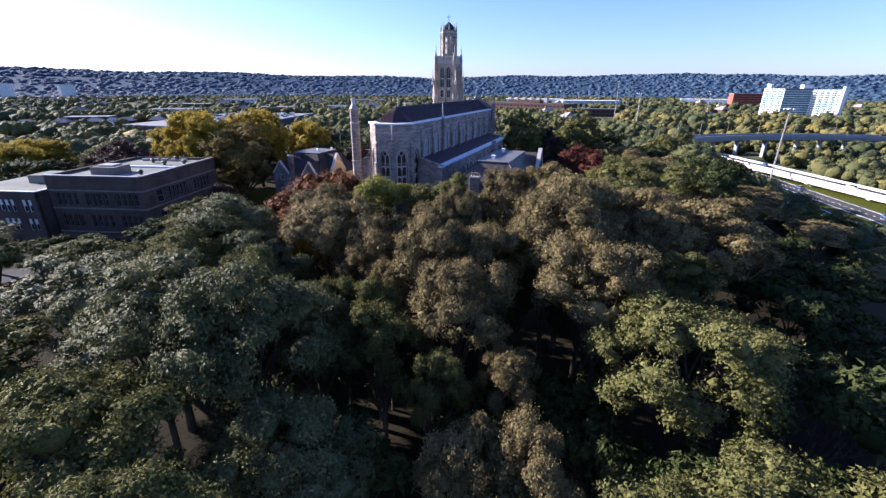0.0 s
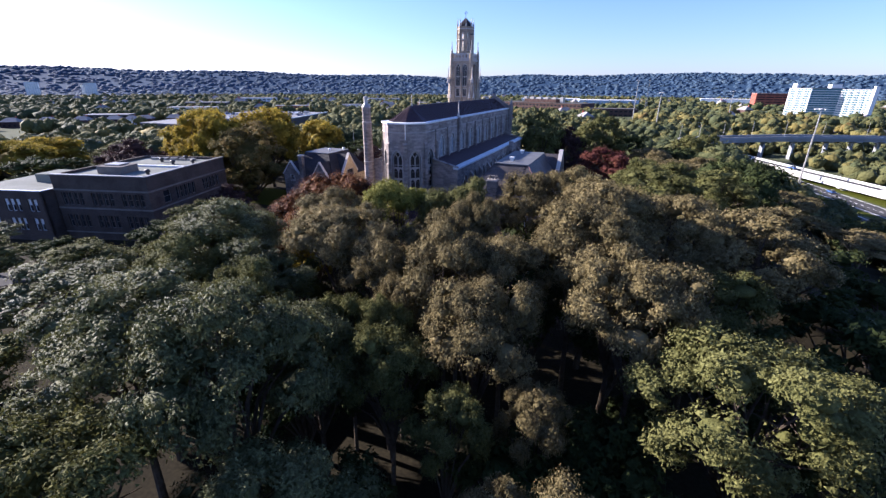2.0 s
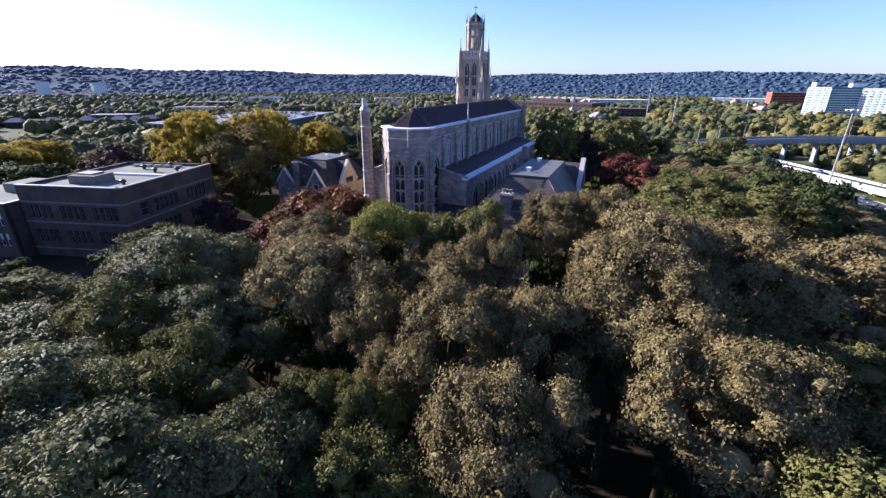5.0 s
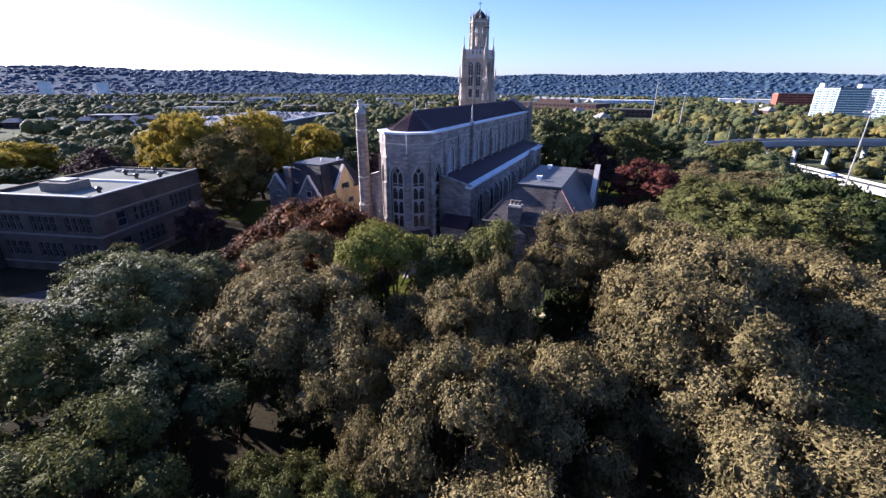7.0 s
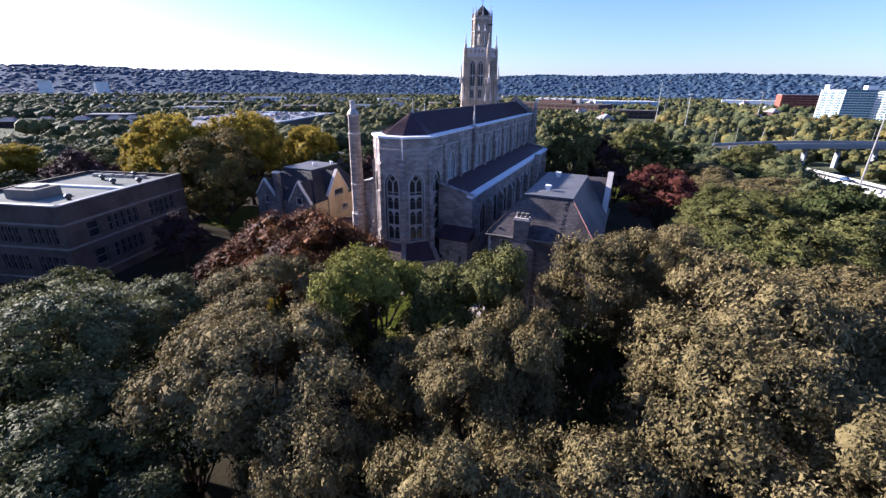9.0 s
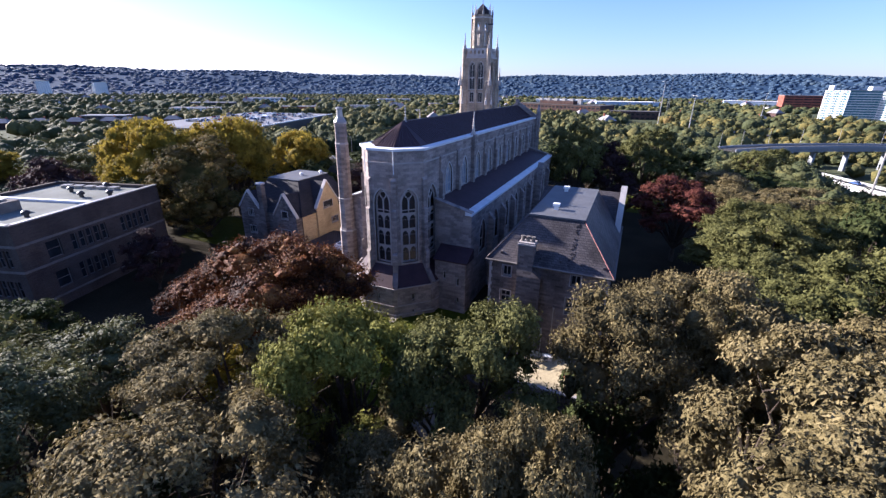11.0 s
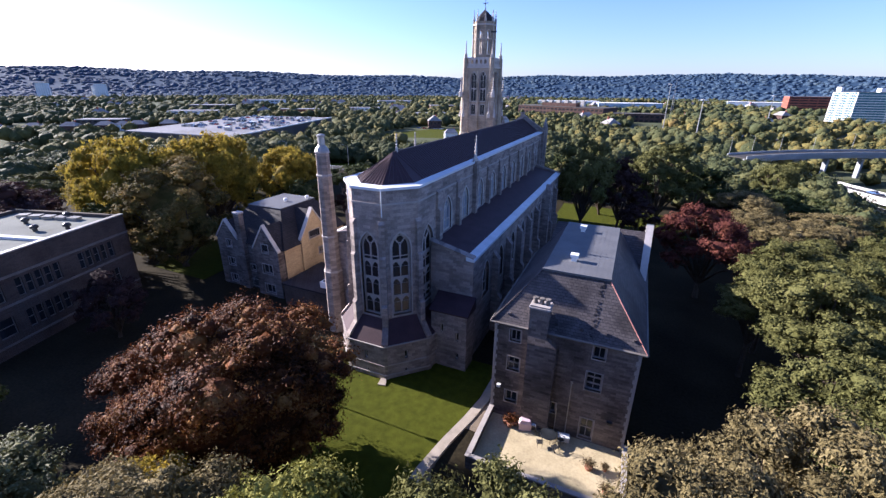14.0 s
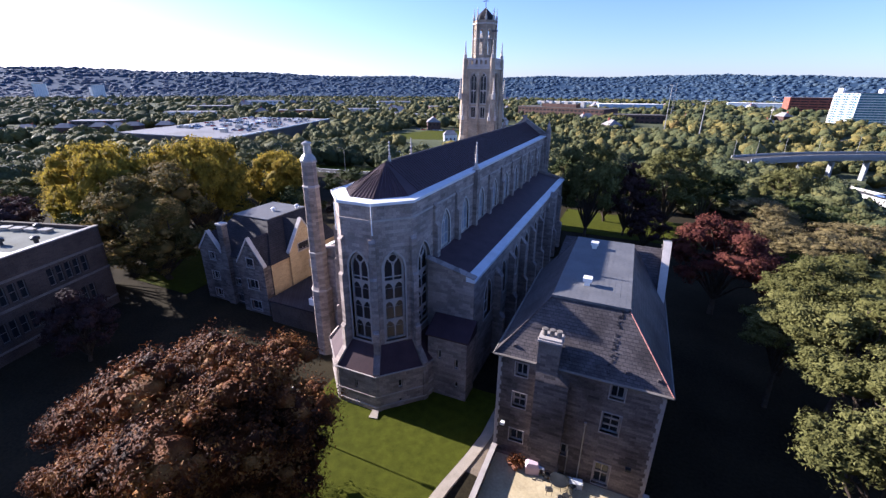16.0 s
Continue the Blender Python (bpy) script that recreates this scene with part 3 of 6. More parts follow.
def buttress(parent, x, y, dx, dy, w, steps, material=None):
    """A stepped pier that leans on a wall and runs out along (dx, dy); steps of reach and height, each with a sloping top."""
    s = Shape()
    d = Vector((dx, dy, 0)).normalized()
    q = Vector((-d.y, d.x, 0)) * w / 2
    o = Vector((x, y, 0)) - d * 0.2
    z0 = -0.3
    for k, (reach, z1) in enumerate(steps):
        nxt = steps[k + 1][0] if k + 1 < len(steps) else 0.0
        far, near = o + d * (reach + 0.2), o + d * (nxt + 0.2)
        s.solid([o - q + Vector((0, 0, z0)), far - q + Vector((0, 0, z0)), far + q + Vector((0, 0, z0)), o + q + Vector((0, 0, z0))],
                [o - q + Vector((0, 0, z1)), far - q + Vector((0, 0, z1)), far + q + Vector((0, 0, z1)), o + q + Vector((0, 0, z1))])
        rise = (reach - nxt) * 1.3
        s.solid([o - q * 1.06 + Vector((0, 0, z1)), far - q * 1.06 + d * 0.05 + Vector((0, 0, z1)), far + q * 1.06 + d * 0.05 + Vector((0, 0, z1)), o + q * 1.06 + Vector((0, 0, z1))],
                [o - q * 1.06 + Vector((0, 0, z1 + rise)), near - q * 1.06 + Vector((0, 0, z1 + rise)), near + q * 1.06 + Vector((0, 0, z1 + rise)), o + q * 1.06 + Vector((0, 0, z1 + rise))])
        z0 = z1 + rise * 0.5
    return part("buttress", s, material or STONE, parent)


def church_roof():
    r = 3.55
    inner = [(-r, NAVE_END - 0.4), (-r, 3.9), (-1.25, 1.35), (1.25, 1.35), (r, 3.9), (r, NAVE_END - 0.4)]
    z = EAVE + 0.28
    apex, end = (0, 5.8, RIDGE), (0, NAVE_END - 0.4, RIDGE)
    v = [(x, y, z) for x, y in inner] + [apex, end]
    roof = part("roof", Shape().add(v, [(1, 0, 7, 6)[::-1], (1, 6, 2)[::-1], (2, 6, 3)[::-1], (3, 6, 4)[::-1], (4, 6, 7, 5)[::-1], (0, 5, 7), (0, 1, 2, 3, 4, 5)]), ROOF, church, "dark purple-brown ribbed roof")
    ribs = Shape()
    y = 6.1
    while y < NAVE_END - 0.6:
        for sx in (-1, 1):
            a, b = Vector((sx * r, y, z)), Vector((0, y, RIDGE))
            ribs.solid([a + Vector((0, -0.04, 0)), a + Vector((0, 0.04, 0)), b + Vector((0, 0.04, 0)), b + Vector((0, -0.04, 0))],
                       [a + Vector((0, -0.04, 0.07)), a + Vector((0, 0.04, 0.07)), b + Vector((0, 0.04, 0.07)), b + Vector((0, -0.04, 0.07))])
        y += 0.52
    tip = Vector(apex)
    for (x0, y0), (x1, y1) in zip(inner[1:4], inner[2:5]):
        for k in range(7):
            a = Vector((x0 + (x1 - x0) * k / 6, y0 + (y1 - y0) * k / 6, z + 0.03))
            ribs.bar(a, tip + Vector((0, 0, 0.02)), 0.045, 4)
    part("seams", ribs, SEAM, roof)
    part("ridge_roll", Shape().bar(apex, end, 0.1, 6), SEAM, roof)
    outer = [(-4.62, NAVE_END), (-4.62, 2.9), (-1.78, 0.0), (1.78, 0.0), (4.62, 2.9), (4.62, NAVE_END)]
    g = Shape()
    for i in range(5):
        o0, o1, i0, i1 = outer[i], outer[i + 1], inner[i], inner[i + 1]
        g.solid([(*o0, EAVE), (*o1, EAVE), (*i1, EAVE), (*i0, EAVE)], [(*o0, EAVE + 0.2), (*o1, EAVE + 0.2), (*i1, EAVE + 0.3), (*i0, EAVE + 0.3)])
        s0, s1 = tuple(0.97 * a + 0.03 * b for a, b in zip(o0, i0)), tuple(0.97 * a + 0.03 * b for a, b in zip(o1, i1))
        g.bar((*s0, EAVE + 0.22), (*s1, EAVE + 0.22), 0.07, 4)
    part("gutter", g, LEAD, roof, "broad pale lead gutter")
    # gable at the west end with corner turrets
    part("gable", Shape().panel((5.0, NAVE_END - 0.4, 0), (-1, 0), [(0, 0), (10, 0), (10, EAVE + 0.5), (5, RIDGE + 0.9), (0, EAVE + 0.5)], (), 0.8), STONE, church)
    for x in (-4.9, 4.9):
        part("turret", Shape().ring(x, NAVE_END, 0.6, 0, EAVE + 1.2, 8).ring(x, NAVE_END, 0.5, EAVE + 1.2, EAVE + 3.2, 8, 0.1), STONE, church)
    part("ridge_chimney", Shape().box(-0.5, NAVE_END - 1.6, RIDGE - 0.5, 0.2, NAVE_END - 0.9, RIDGE + 1.2).box(-0.6, NAVE_END - 1.7, RIDGE + 1.2, 0.3, NAVE_END - 0.8, RIDGE + 1.4), STONE, roof)
    rows = [(RIDGE - 0.2, 0.16), (RIDGE + 0.5, 0.16)]
    for k in range(4):
        rows += [(RIDGE + 0.52 + 0.35 * k, 0.05), (RIDGE + 0.7 + 0.35 * k, 0.05), (RIDGE + 0.72 + 0.35 * k, 0.14), (RIDGE + 0.84 + 0.35 * k, 0.05)]
    fin = Shape().turned(0, 6.6, rows, 6)
    part("finial", fin, TRIM, roof)
    for x in (-1.95, 1.95):
        part("downpipe", Shape().bar((x, -0.1, EAVE), (x, -0.1, EAVE - 2.6), 0.05, 6), LEAD, church)


def church_aisles():
    for sx in (1, -1):
        y0, y1, zi, zo, xo = 6.0, 59.6, 14.1, 12.95, 9.6
        run = (0, sx * 1)
        length = y1 - y0
        bays = [10.7 + 5.9 * k for k in range(9)]
        holes = [arch((y - y0) if sx > 0 else (y1 - y), 6.6, 2.4, 4.6) for y in bays if y < y1 - 1.5]
        start = (sx * xo, y0 if sx > 0 else y1, 0)
        wall = part("aisle_wall", Shape().panel(start, run, [(0, 0), (length, 0), (length, zo), (0, zo)], holes, 0.6, False), STONE, church)
        for h in holes:
            window(wall, start, run, h, GLASS, 2, (), 1, TRIM, 0.35, 0.16, 0.14)
        for y, flip in ((y0, 1), (y1, -1)):
            a = (sx * xo, zo)
            end = Shape()
            ua = 0 if sx * flip > 0 else xo - 4.4
            outline = [(0, 0), (xo - 4.4, 0), (xo - 4.4, zo + 0.25), (0, zi + 0.45)]
            if sx * flip < 0:
                outline = [(0, 0), (xo - 4.4, 0), (xo - 4.4, zi + 0.45), (0, zo + 0.25)]
            ox = 4.4 if sx * flip > 0 else xo
            end.panel((ox * (1 if sx * flip > 0 else 1) if sx > 0 else (-xo if flip > 0 else -4.4), y, 0), (flip, 0), outline if sx > 0 else ([(0, 0), (xo - 4.4, 0), (xo - 4.4, zi + 0.45), (0, zo + 0.25)] if flip > 0 else [(0, 0), (xo - 4.4, 0), (xo - 4.4, zo + 0.25), (0, zi + 0.45)]), (), 0.6, False)
            e = part("end_wall", end, STONE, church)
            cop = Shape().solid([(sx * 4.4, y - 0.45, zi + 0.45), (sx * (xo + 0.15), y - 0.45, zo + 0.22), (sx * (xo + 0.15), y + 0.45, zo + 0.22), (sx * 4.4, y + 0.45, zi + 0.45)],
                                [(sx * 4.4, y - 0.45, zi + 0.62), (sx * (xo + 0.15), y - 0.45, zo + 0.4), (sx * (xo + 0.15), y + 0.45, zo + 0.4), (sx * 4.4, y + 0.45, zi + 0.62)])
            part("coping", cop, STONE, e)
        roof = part("aisle_roof", Shape().solid([(sx * 4.4, y0 + 0.3, zi - 0.3), (sx * 9.0, y0 + 0.3, zo - 0.1), (sx * 9.0, y1 - 0.3, zo - 0.1), (sx * 4.4, y1 - 0.3, zi - 0.3)],
                    [(sx * 4.4, y0 + 0.3, zi + 0.2), (sx * 9.0, y0 + 0.3, zo + 0.2), (sx * 9.0, y1 - 0.3, zo + 0.2), (sx * 4.4, y1 - 0.3, zi + 0.2)]), ROOF, church)
        gut = Shape().solid([(sx * 8.9, y0 - 0.5, zo), (sx * 9.85, y0 - 0.5, zo - 0.05), (sx * 9.85, y1, zo - 0.05), (sx * 8.9, y1, zo)],
                            [(sx * 8.9, y0 - 0.5, zo + 0.5), (sx * 9.85, y0 - 0.5, zo + 0.24), (sx * 9.85, y1, zo + 0.24), (sx * 8.9, y1, zo + 0.5)])
        part("gutter", gut, LEAD, roof, "broad pale lead gutter")
        for k, y in enumerate([7.75 + 5.9 * i for i in range(10)]):
            if y < NAVE_END - 1:
                buttress(church, sx * 4.4, y, sx, 0, 0.7, [(0.55, 17.6), (0.28, 19.6)])
            if 12 < y < y1 - 2:
                buttress(church, sx * 9.6, y, sx, 0, 0.8, [(1.3, 5.0), (0.8, 10.4)])
        pinnacle(church, sx * 4.55, 19.6, EAVE - 0.4, 24.7)
        part("pier", Shape().box(min(sx * 4.2, sx * 4.95), 19.2, EAVE - 4, max(sx * 4.2, sx * 4.95), 20.0, EAVE + 0.3), STONE, church)
    tall = Shape().box(10.2, 42.6, 0, 11.1, 43.6, 13.2)
    tall.solid([(10.1, 42.5, 13.2), (11.2, 42.5, 13.2), (11.2, 43.7, 13.2), (10.1, 43.7, 13.2)], [(10.1, 43.05, 14.1), (11.2, 43.05, 14.1), (11.2, 43.15, 14.1), (10.1, 43.15, 14.1)])
    part("chimney", tall, STONE, church)


def church_ambulatory():
    out = [(-6.6, 6.0), (-5.9, 2.2), (-2.3, -1.5), (2.3, -1.5), (5.9, 2.2), (6.6, 6.0)]
    inn = [(-4.5, 6.0), (-4.4, 3.0), (-1.7, 0.2), (1.7, 0.2), (4.4, 3.0), (4.5, 6.0)]
    for i in range(5):
        (x0, y0), (x1, y1) = out[i], out[i + 1]
        run, length = (x1 - x0, y1 - y0), math.hypot(x1 - x0, y1 - y0)
        slits = [rect(length * 0.5, 2.5, 0.36, 0.95), rect(length * 0.5, 0.45, 0.36, 0.7)]
        wall = part("ambulatory_wall", Shape().panel((x0, y0, -0.2), run, [(0, 0), (length, 0), (length, 4.5), (0, 4.5)], slits, 0.5, False), STONE, church)
        for h in slits:
            window(wall, (x0, y0, -0.2), run, h, GLASS, 1, (), 0, TRIM, 0.2, 0.05, 0.0)
        roof = Shape().solid([(x0, y0, 4.25), (x1, y1, 4.25), (*inn[i + 1], 4.25), (*inn[i], 4.25)], [(x0, y0, 4.35), (x1, y1, 4.35), (*inn[i + 1], 6.7), (*inn[i], 6.7)])
        roof = part("lean_to_roof", roof, ROOF, church)
        u = Vector((run[0], run[1], 0)).normalized()
        n = Vector((u.y, -u.x, 0))
        for z, h, d, mat_ in ((4.22, 0.12, 0.14, TRACERY), (1.75, 0.12, 0.1, TRACERY), (0.5, 0.14, 0.12, TRACERY)):
            a, b = Vector((x0, y0, z)) - u * 0.06, Vector((x1, y1, z)) + u * 0.06
            part("cornice" if z > 4 else "string_course", Shape().solid([a + n * d, b + n * d, b - n * 0.1, a - n * 0.1], [p + Vector((0, 0, h)) for p in (a + n * d, b + n * d, b - n * 0.1, a - n * 0.1)]), mat_, wall)
    for (x, y), (dx, dy) in (((-1.7, 0.2), (-0.4, -0.92)), ((1.7, 0.2), (0.4, -0.92)), ((4.4, 3.0), (0.92, -0.4)), ((-4.4, 3.0), (-0.92, -0.4))):
        buttress(church, x, y, dx, dy, 0.62, [(1.75, 4.6), (0.65, 8.4), (0.42, 14.0), (0.24, 17.6)])
    # low vestry between ambulatory and south aisle
    vest = Shape().panel((5.6, 3.6, -0.2), (1, 0), [(0, 0), (4.3, 0), (4.3, 7.4), (0, 7.4)], [rect(1.3, 4.7, 0.38, 1.1), rect(3.2, 4.0, 0.38, 1.1), rect(3.2, 1.6, 0.38, 0.8)], 0.45, False)
    vest.panel((9.9, 3.6, -0.2), (0, 1), [(0, 0), (2.4, 0), (2.4, 7.4), (0, 7.4)], (), 0.45, False)
    wall = part("vestry_wall", vest, STONE, church)
    for c, v, h in ((1.3, 4.7, 1.1), (3.2, 4.0, 1.1), (3.2, 1.6, 0.8)):
        window(wall, (5.6, 3.6, -0.2), (1, 0), rect(c, v, 0.38, h), GLASS, 1, (), 0, TRIM, 0.2, 0.05)
    part("vestry_roof", Shape().solid([(5.4, 3.4, 7.1), (10.1, 3.4, 7.1), (10.1, 6, 7.1), (5.4, 6, 7.1)], [(5.4, 3.4, 7.25), (10.1, 3.4, 7.25), (10.1, 6, 8.5), (5.4, 6, 8.5)]), ROOF, church)
    # left-hand flank: the stepped piers beside the turret
    for x, top in ((-6.6, 15.5), (-5.4, 18.5)):
        buttress(church, x, 6.0, 0, -1, 0.7, [(1.3, 6.0), (0.9, 10.5), (0.5, top - 2)])
    part("splash_block", Shape().solid([(2.0, -2.6, 0.02), (2.9, -2.4, 0.02), (2.5, -1.5, 0.02), (1.9, -1.6, 0.02)], [(2.0, -2.6, 0.14), (2.9, -2.4, 0.14), (2.5, -1.5, 0.3), (1.9, -1.6, 0.3)]), KERB, church)


def church_turret():
    x, y, t = -9.1, 5.2, math.pi / 8
    stack = part("stair_turret", Shape().ring(x, y, 1.22, -0.3, 8.6, 8, 1.16, t), STONE, church, "tall octagonal limestone chimney turret")
    for r0, z0, z1, r1 in ((1.16, 8.6, 9.1, 1.0), (1.0, 9.1, 13.3, 0.98), (0.95, 13.3, 20.8, 0.88), (0.82, 20.8, 23.5, 0.80)):
        part("shaft", Shape().ring(x, y, r0, z0, z1, 8, r1, t), STONE, stack)
    for z, r in ((8.5, 1.22), (13.2, 1.03), (20.7, 0.95), (23.4, 0.9)):
        part("band", Shape().turned(x, y, [(z, r * 0.94), (z + 0.05, r), (z + 0.15, r), (z + 0.3, r * 0.9)], 8, t), TRACERY, stack)
    part("cap", Shape().turned(x, y, [(23.7, 0.84), (23.95, 0.7), (24.3, 0.42), (25.2, 0.38), (25.25, 0.5), (25.4, 0.5), (25.55, 0.15)], 12), STEEL, stack, "pale metal bell-shaped cap")
    part("link_wall", Shape().box(-8.6, 5.7, 0, -6.6, 6.4, 12.4), STONE, church)


church_walls()
church_roof()
church_aisles()
church_ambulatory()
church_turret()


def build_tower():
    cx, cy = -11.0, 66.0
    tower = thing("church_tower", "tall tan limestone bell tower with octagonal lantern and cross", "tower")
    w = 3.1
    corners = [(cx - w, cy - w), (cx + w, cy - w), (cx + w, cy + w), (cx - w, cy + w)]
    for i in range(4):
        (x0, y0), (x1, y1) = corners[i], corners[(i + 1) % 4]
        run = (x1 - x0, y1 - y0)
        holes = []
        for c in (2.0, 4.2):
            holes += [arch(c, 27.4, 1.5, 6.4), rect(c, 24.4, 1.2, 2.4)]
        wall = part("wall", Shape().panel((x0, y0, -8), run, [(0, 0), (2 * w, 0), (2 * w, 43.0), (0, 43.0)], [[(p[0], p[1] + 8) for p in h] for h in holes], 0.6, False), STONE_WARM, tower)
        for h in holes:
            win = window(wall, (x0, y0, 0), run, h, GLASS, 2, (30.2,) if h[0][1] > 26 else (), 1 if h[0][1] > 26 else 0, TRIM, 0.3, 0.12, 0.1)
        u = Vector((run[0], run[1], 0)).normalized()
        n = Vector((u.y, -u.x, 0))
        mid = Vector(((x0 + x1) / 2, (y0 + y1) / 2, 0))
        s = Shape()
        a = mid + n * 0.1
        q = u * 0.28
        s.solid([a - q + Vector((0, 0, -8)), a + q + Vector((0, 0, -8)), a + q + n * 0.35 + Vector((0, 0, -8)), a - q + n * 0.35 + Vector((0, 0, -8))][::-1],
                [a - q + Vector((0, 0, 34)), a + q + Vector((0, 0, 34)), a + q + n * 0.25 + Vector((0, 0, 33)), a - q + n * 0.25 + Vector((0, 0, 33))][::-1])
        part("mullion_pier", s, STONE_WARM, wall)
        par = Shape().panel((x0, y0, 0), run, [(0, 34.9), (2 * w, 34.9), (2 * w, 36.7), (0, 36.7)], [arch(2 * w * (k + 0.5) / 6, 35.4, 0.55, 0.95, 3) for k in range(6)], 0.35)
        part("parapet", par, TRIM, wall)
    t8 = math.pi / 8
    for sx in (-1, 1):
        for sy in (-1, 1):
            x, y = cx + sx * w, cy + sy * w
            s = Shape().turned(x, y, [(-8, 1.35), (20, 1.25), (20.6, 1.02), (29.0, 0.86), (29.5, 0.64), (36.6, 0.5)], 8, t8)
            t = part("corner_pier", s, STONE_WARM, tower)
            pinnacle(t, x + sx * 0.75, y + sy * 0.75, 28.4, 32.6, 0.34)
            pinnacle(t, x, y, 36.4, 40.0, 0.3)
            for dx, dy in ((sx * 1.0, 0), (0, sy * 1.0)):
                pinnacle(t, x + dx, y + dy, 24.0, 27.4, 0.26)
    part("ledge", Shape().box(cx - w - 0.25, cy - w - 0.25, 34.5, cx + w + 0.25, cy + w + 0.25, 34.9), TRIM, tower)
    r = 2.4
    ring8 = [(cx + r * math.cos(t8 + math.tau * i / 8), cy + r * math.sin(t8 + math.tau * i / 8)) for i in range(8)]
    side = 2 * r * math.sin(math.pi / 8)
    lantern = part("lantern_floor", Shape().prism(ring8, 34.9, 36.0), STONE_WARM, tower)
    for i in range(8):
        a, b = ring8[i], ring8[(i + 1) % 8]
        hole = arch(side / 2, 37.3, 0.86, 5.2)
        wall = part("lantern_wall", Shape().panel((*a, 0), (b[0] - a[0], b[1] - a[1]), [(0, 36.0), (side, 36.0), (side, 44.0), (0, 44.0)], [hole], 0.35), STONE_WARM, tower)
        part("tracery", frame_of(hole, (*a, 0), (b[0] - a[0], b[1] - a[1]), 0.1, 0.3, -0.03).panel((*a, 0), (b[0] - a[0], b[1] - a[1]), rect(side / 2, 37.4, 0.1, 4.4), (), 0.3), TRIM, wall)
        part("pier", Shape().ring(*a, 0.3, 36, 44.3, 6, 0.22), STONE_WARM, wall)
        pinnacle(wall, *a, 44.0, 46.3, 0.2)
    part("cornice", Shape().ring(cx, cy, r + 0.2, 43.2, 43.5, 8, r + 0.25, t8), TRIM, tower)
    part("string_course", Shape().ring(cx, cy, r + 0.1, 40.4, 40.6, 8, r + 0.1, t8), TRIM, tower)
    part("dome", Shape().turned(cx, cy, [(44.0, 1.95), (44.8, 1.75), (45.5, 1.15), (46.0, 0.6), (46.4, 0.15)], 8, t8), DARK_SLATE, tower, "dark octagonal dome")
    part("cross", Shape().bar((cx, cy, 46.2), (cx, cy, 48.3), 0.07).bar((cx - 0.6, cy, 47.7), (cx + 0.6, cy, 47.7), 0.07), DARK_METAL, tower)
    part("speaker", Shape().box(cx + 2.4, cy - 2.6, 41.6, cx + 3.6, cy - 2.3, 41.9), DARK_METAL, tower)


build_tower()


# ---- rectory beside the church ----
def mullioned(parent, origin, run, openings, material, lights=2, transoms=0, depth=0.22, surround=0.08):
    for h in openings:
        vs = [p[1] for p in h]
        bars = [min(vs) + (max(vs) - min(vs)) * (k + 1) / (transoms + 1) for k in range(transoms)]
        window(parent, origin, run, h, GLASS_WIN, lights, bars, 0, material, depth, 0.12, surround)


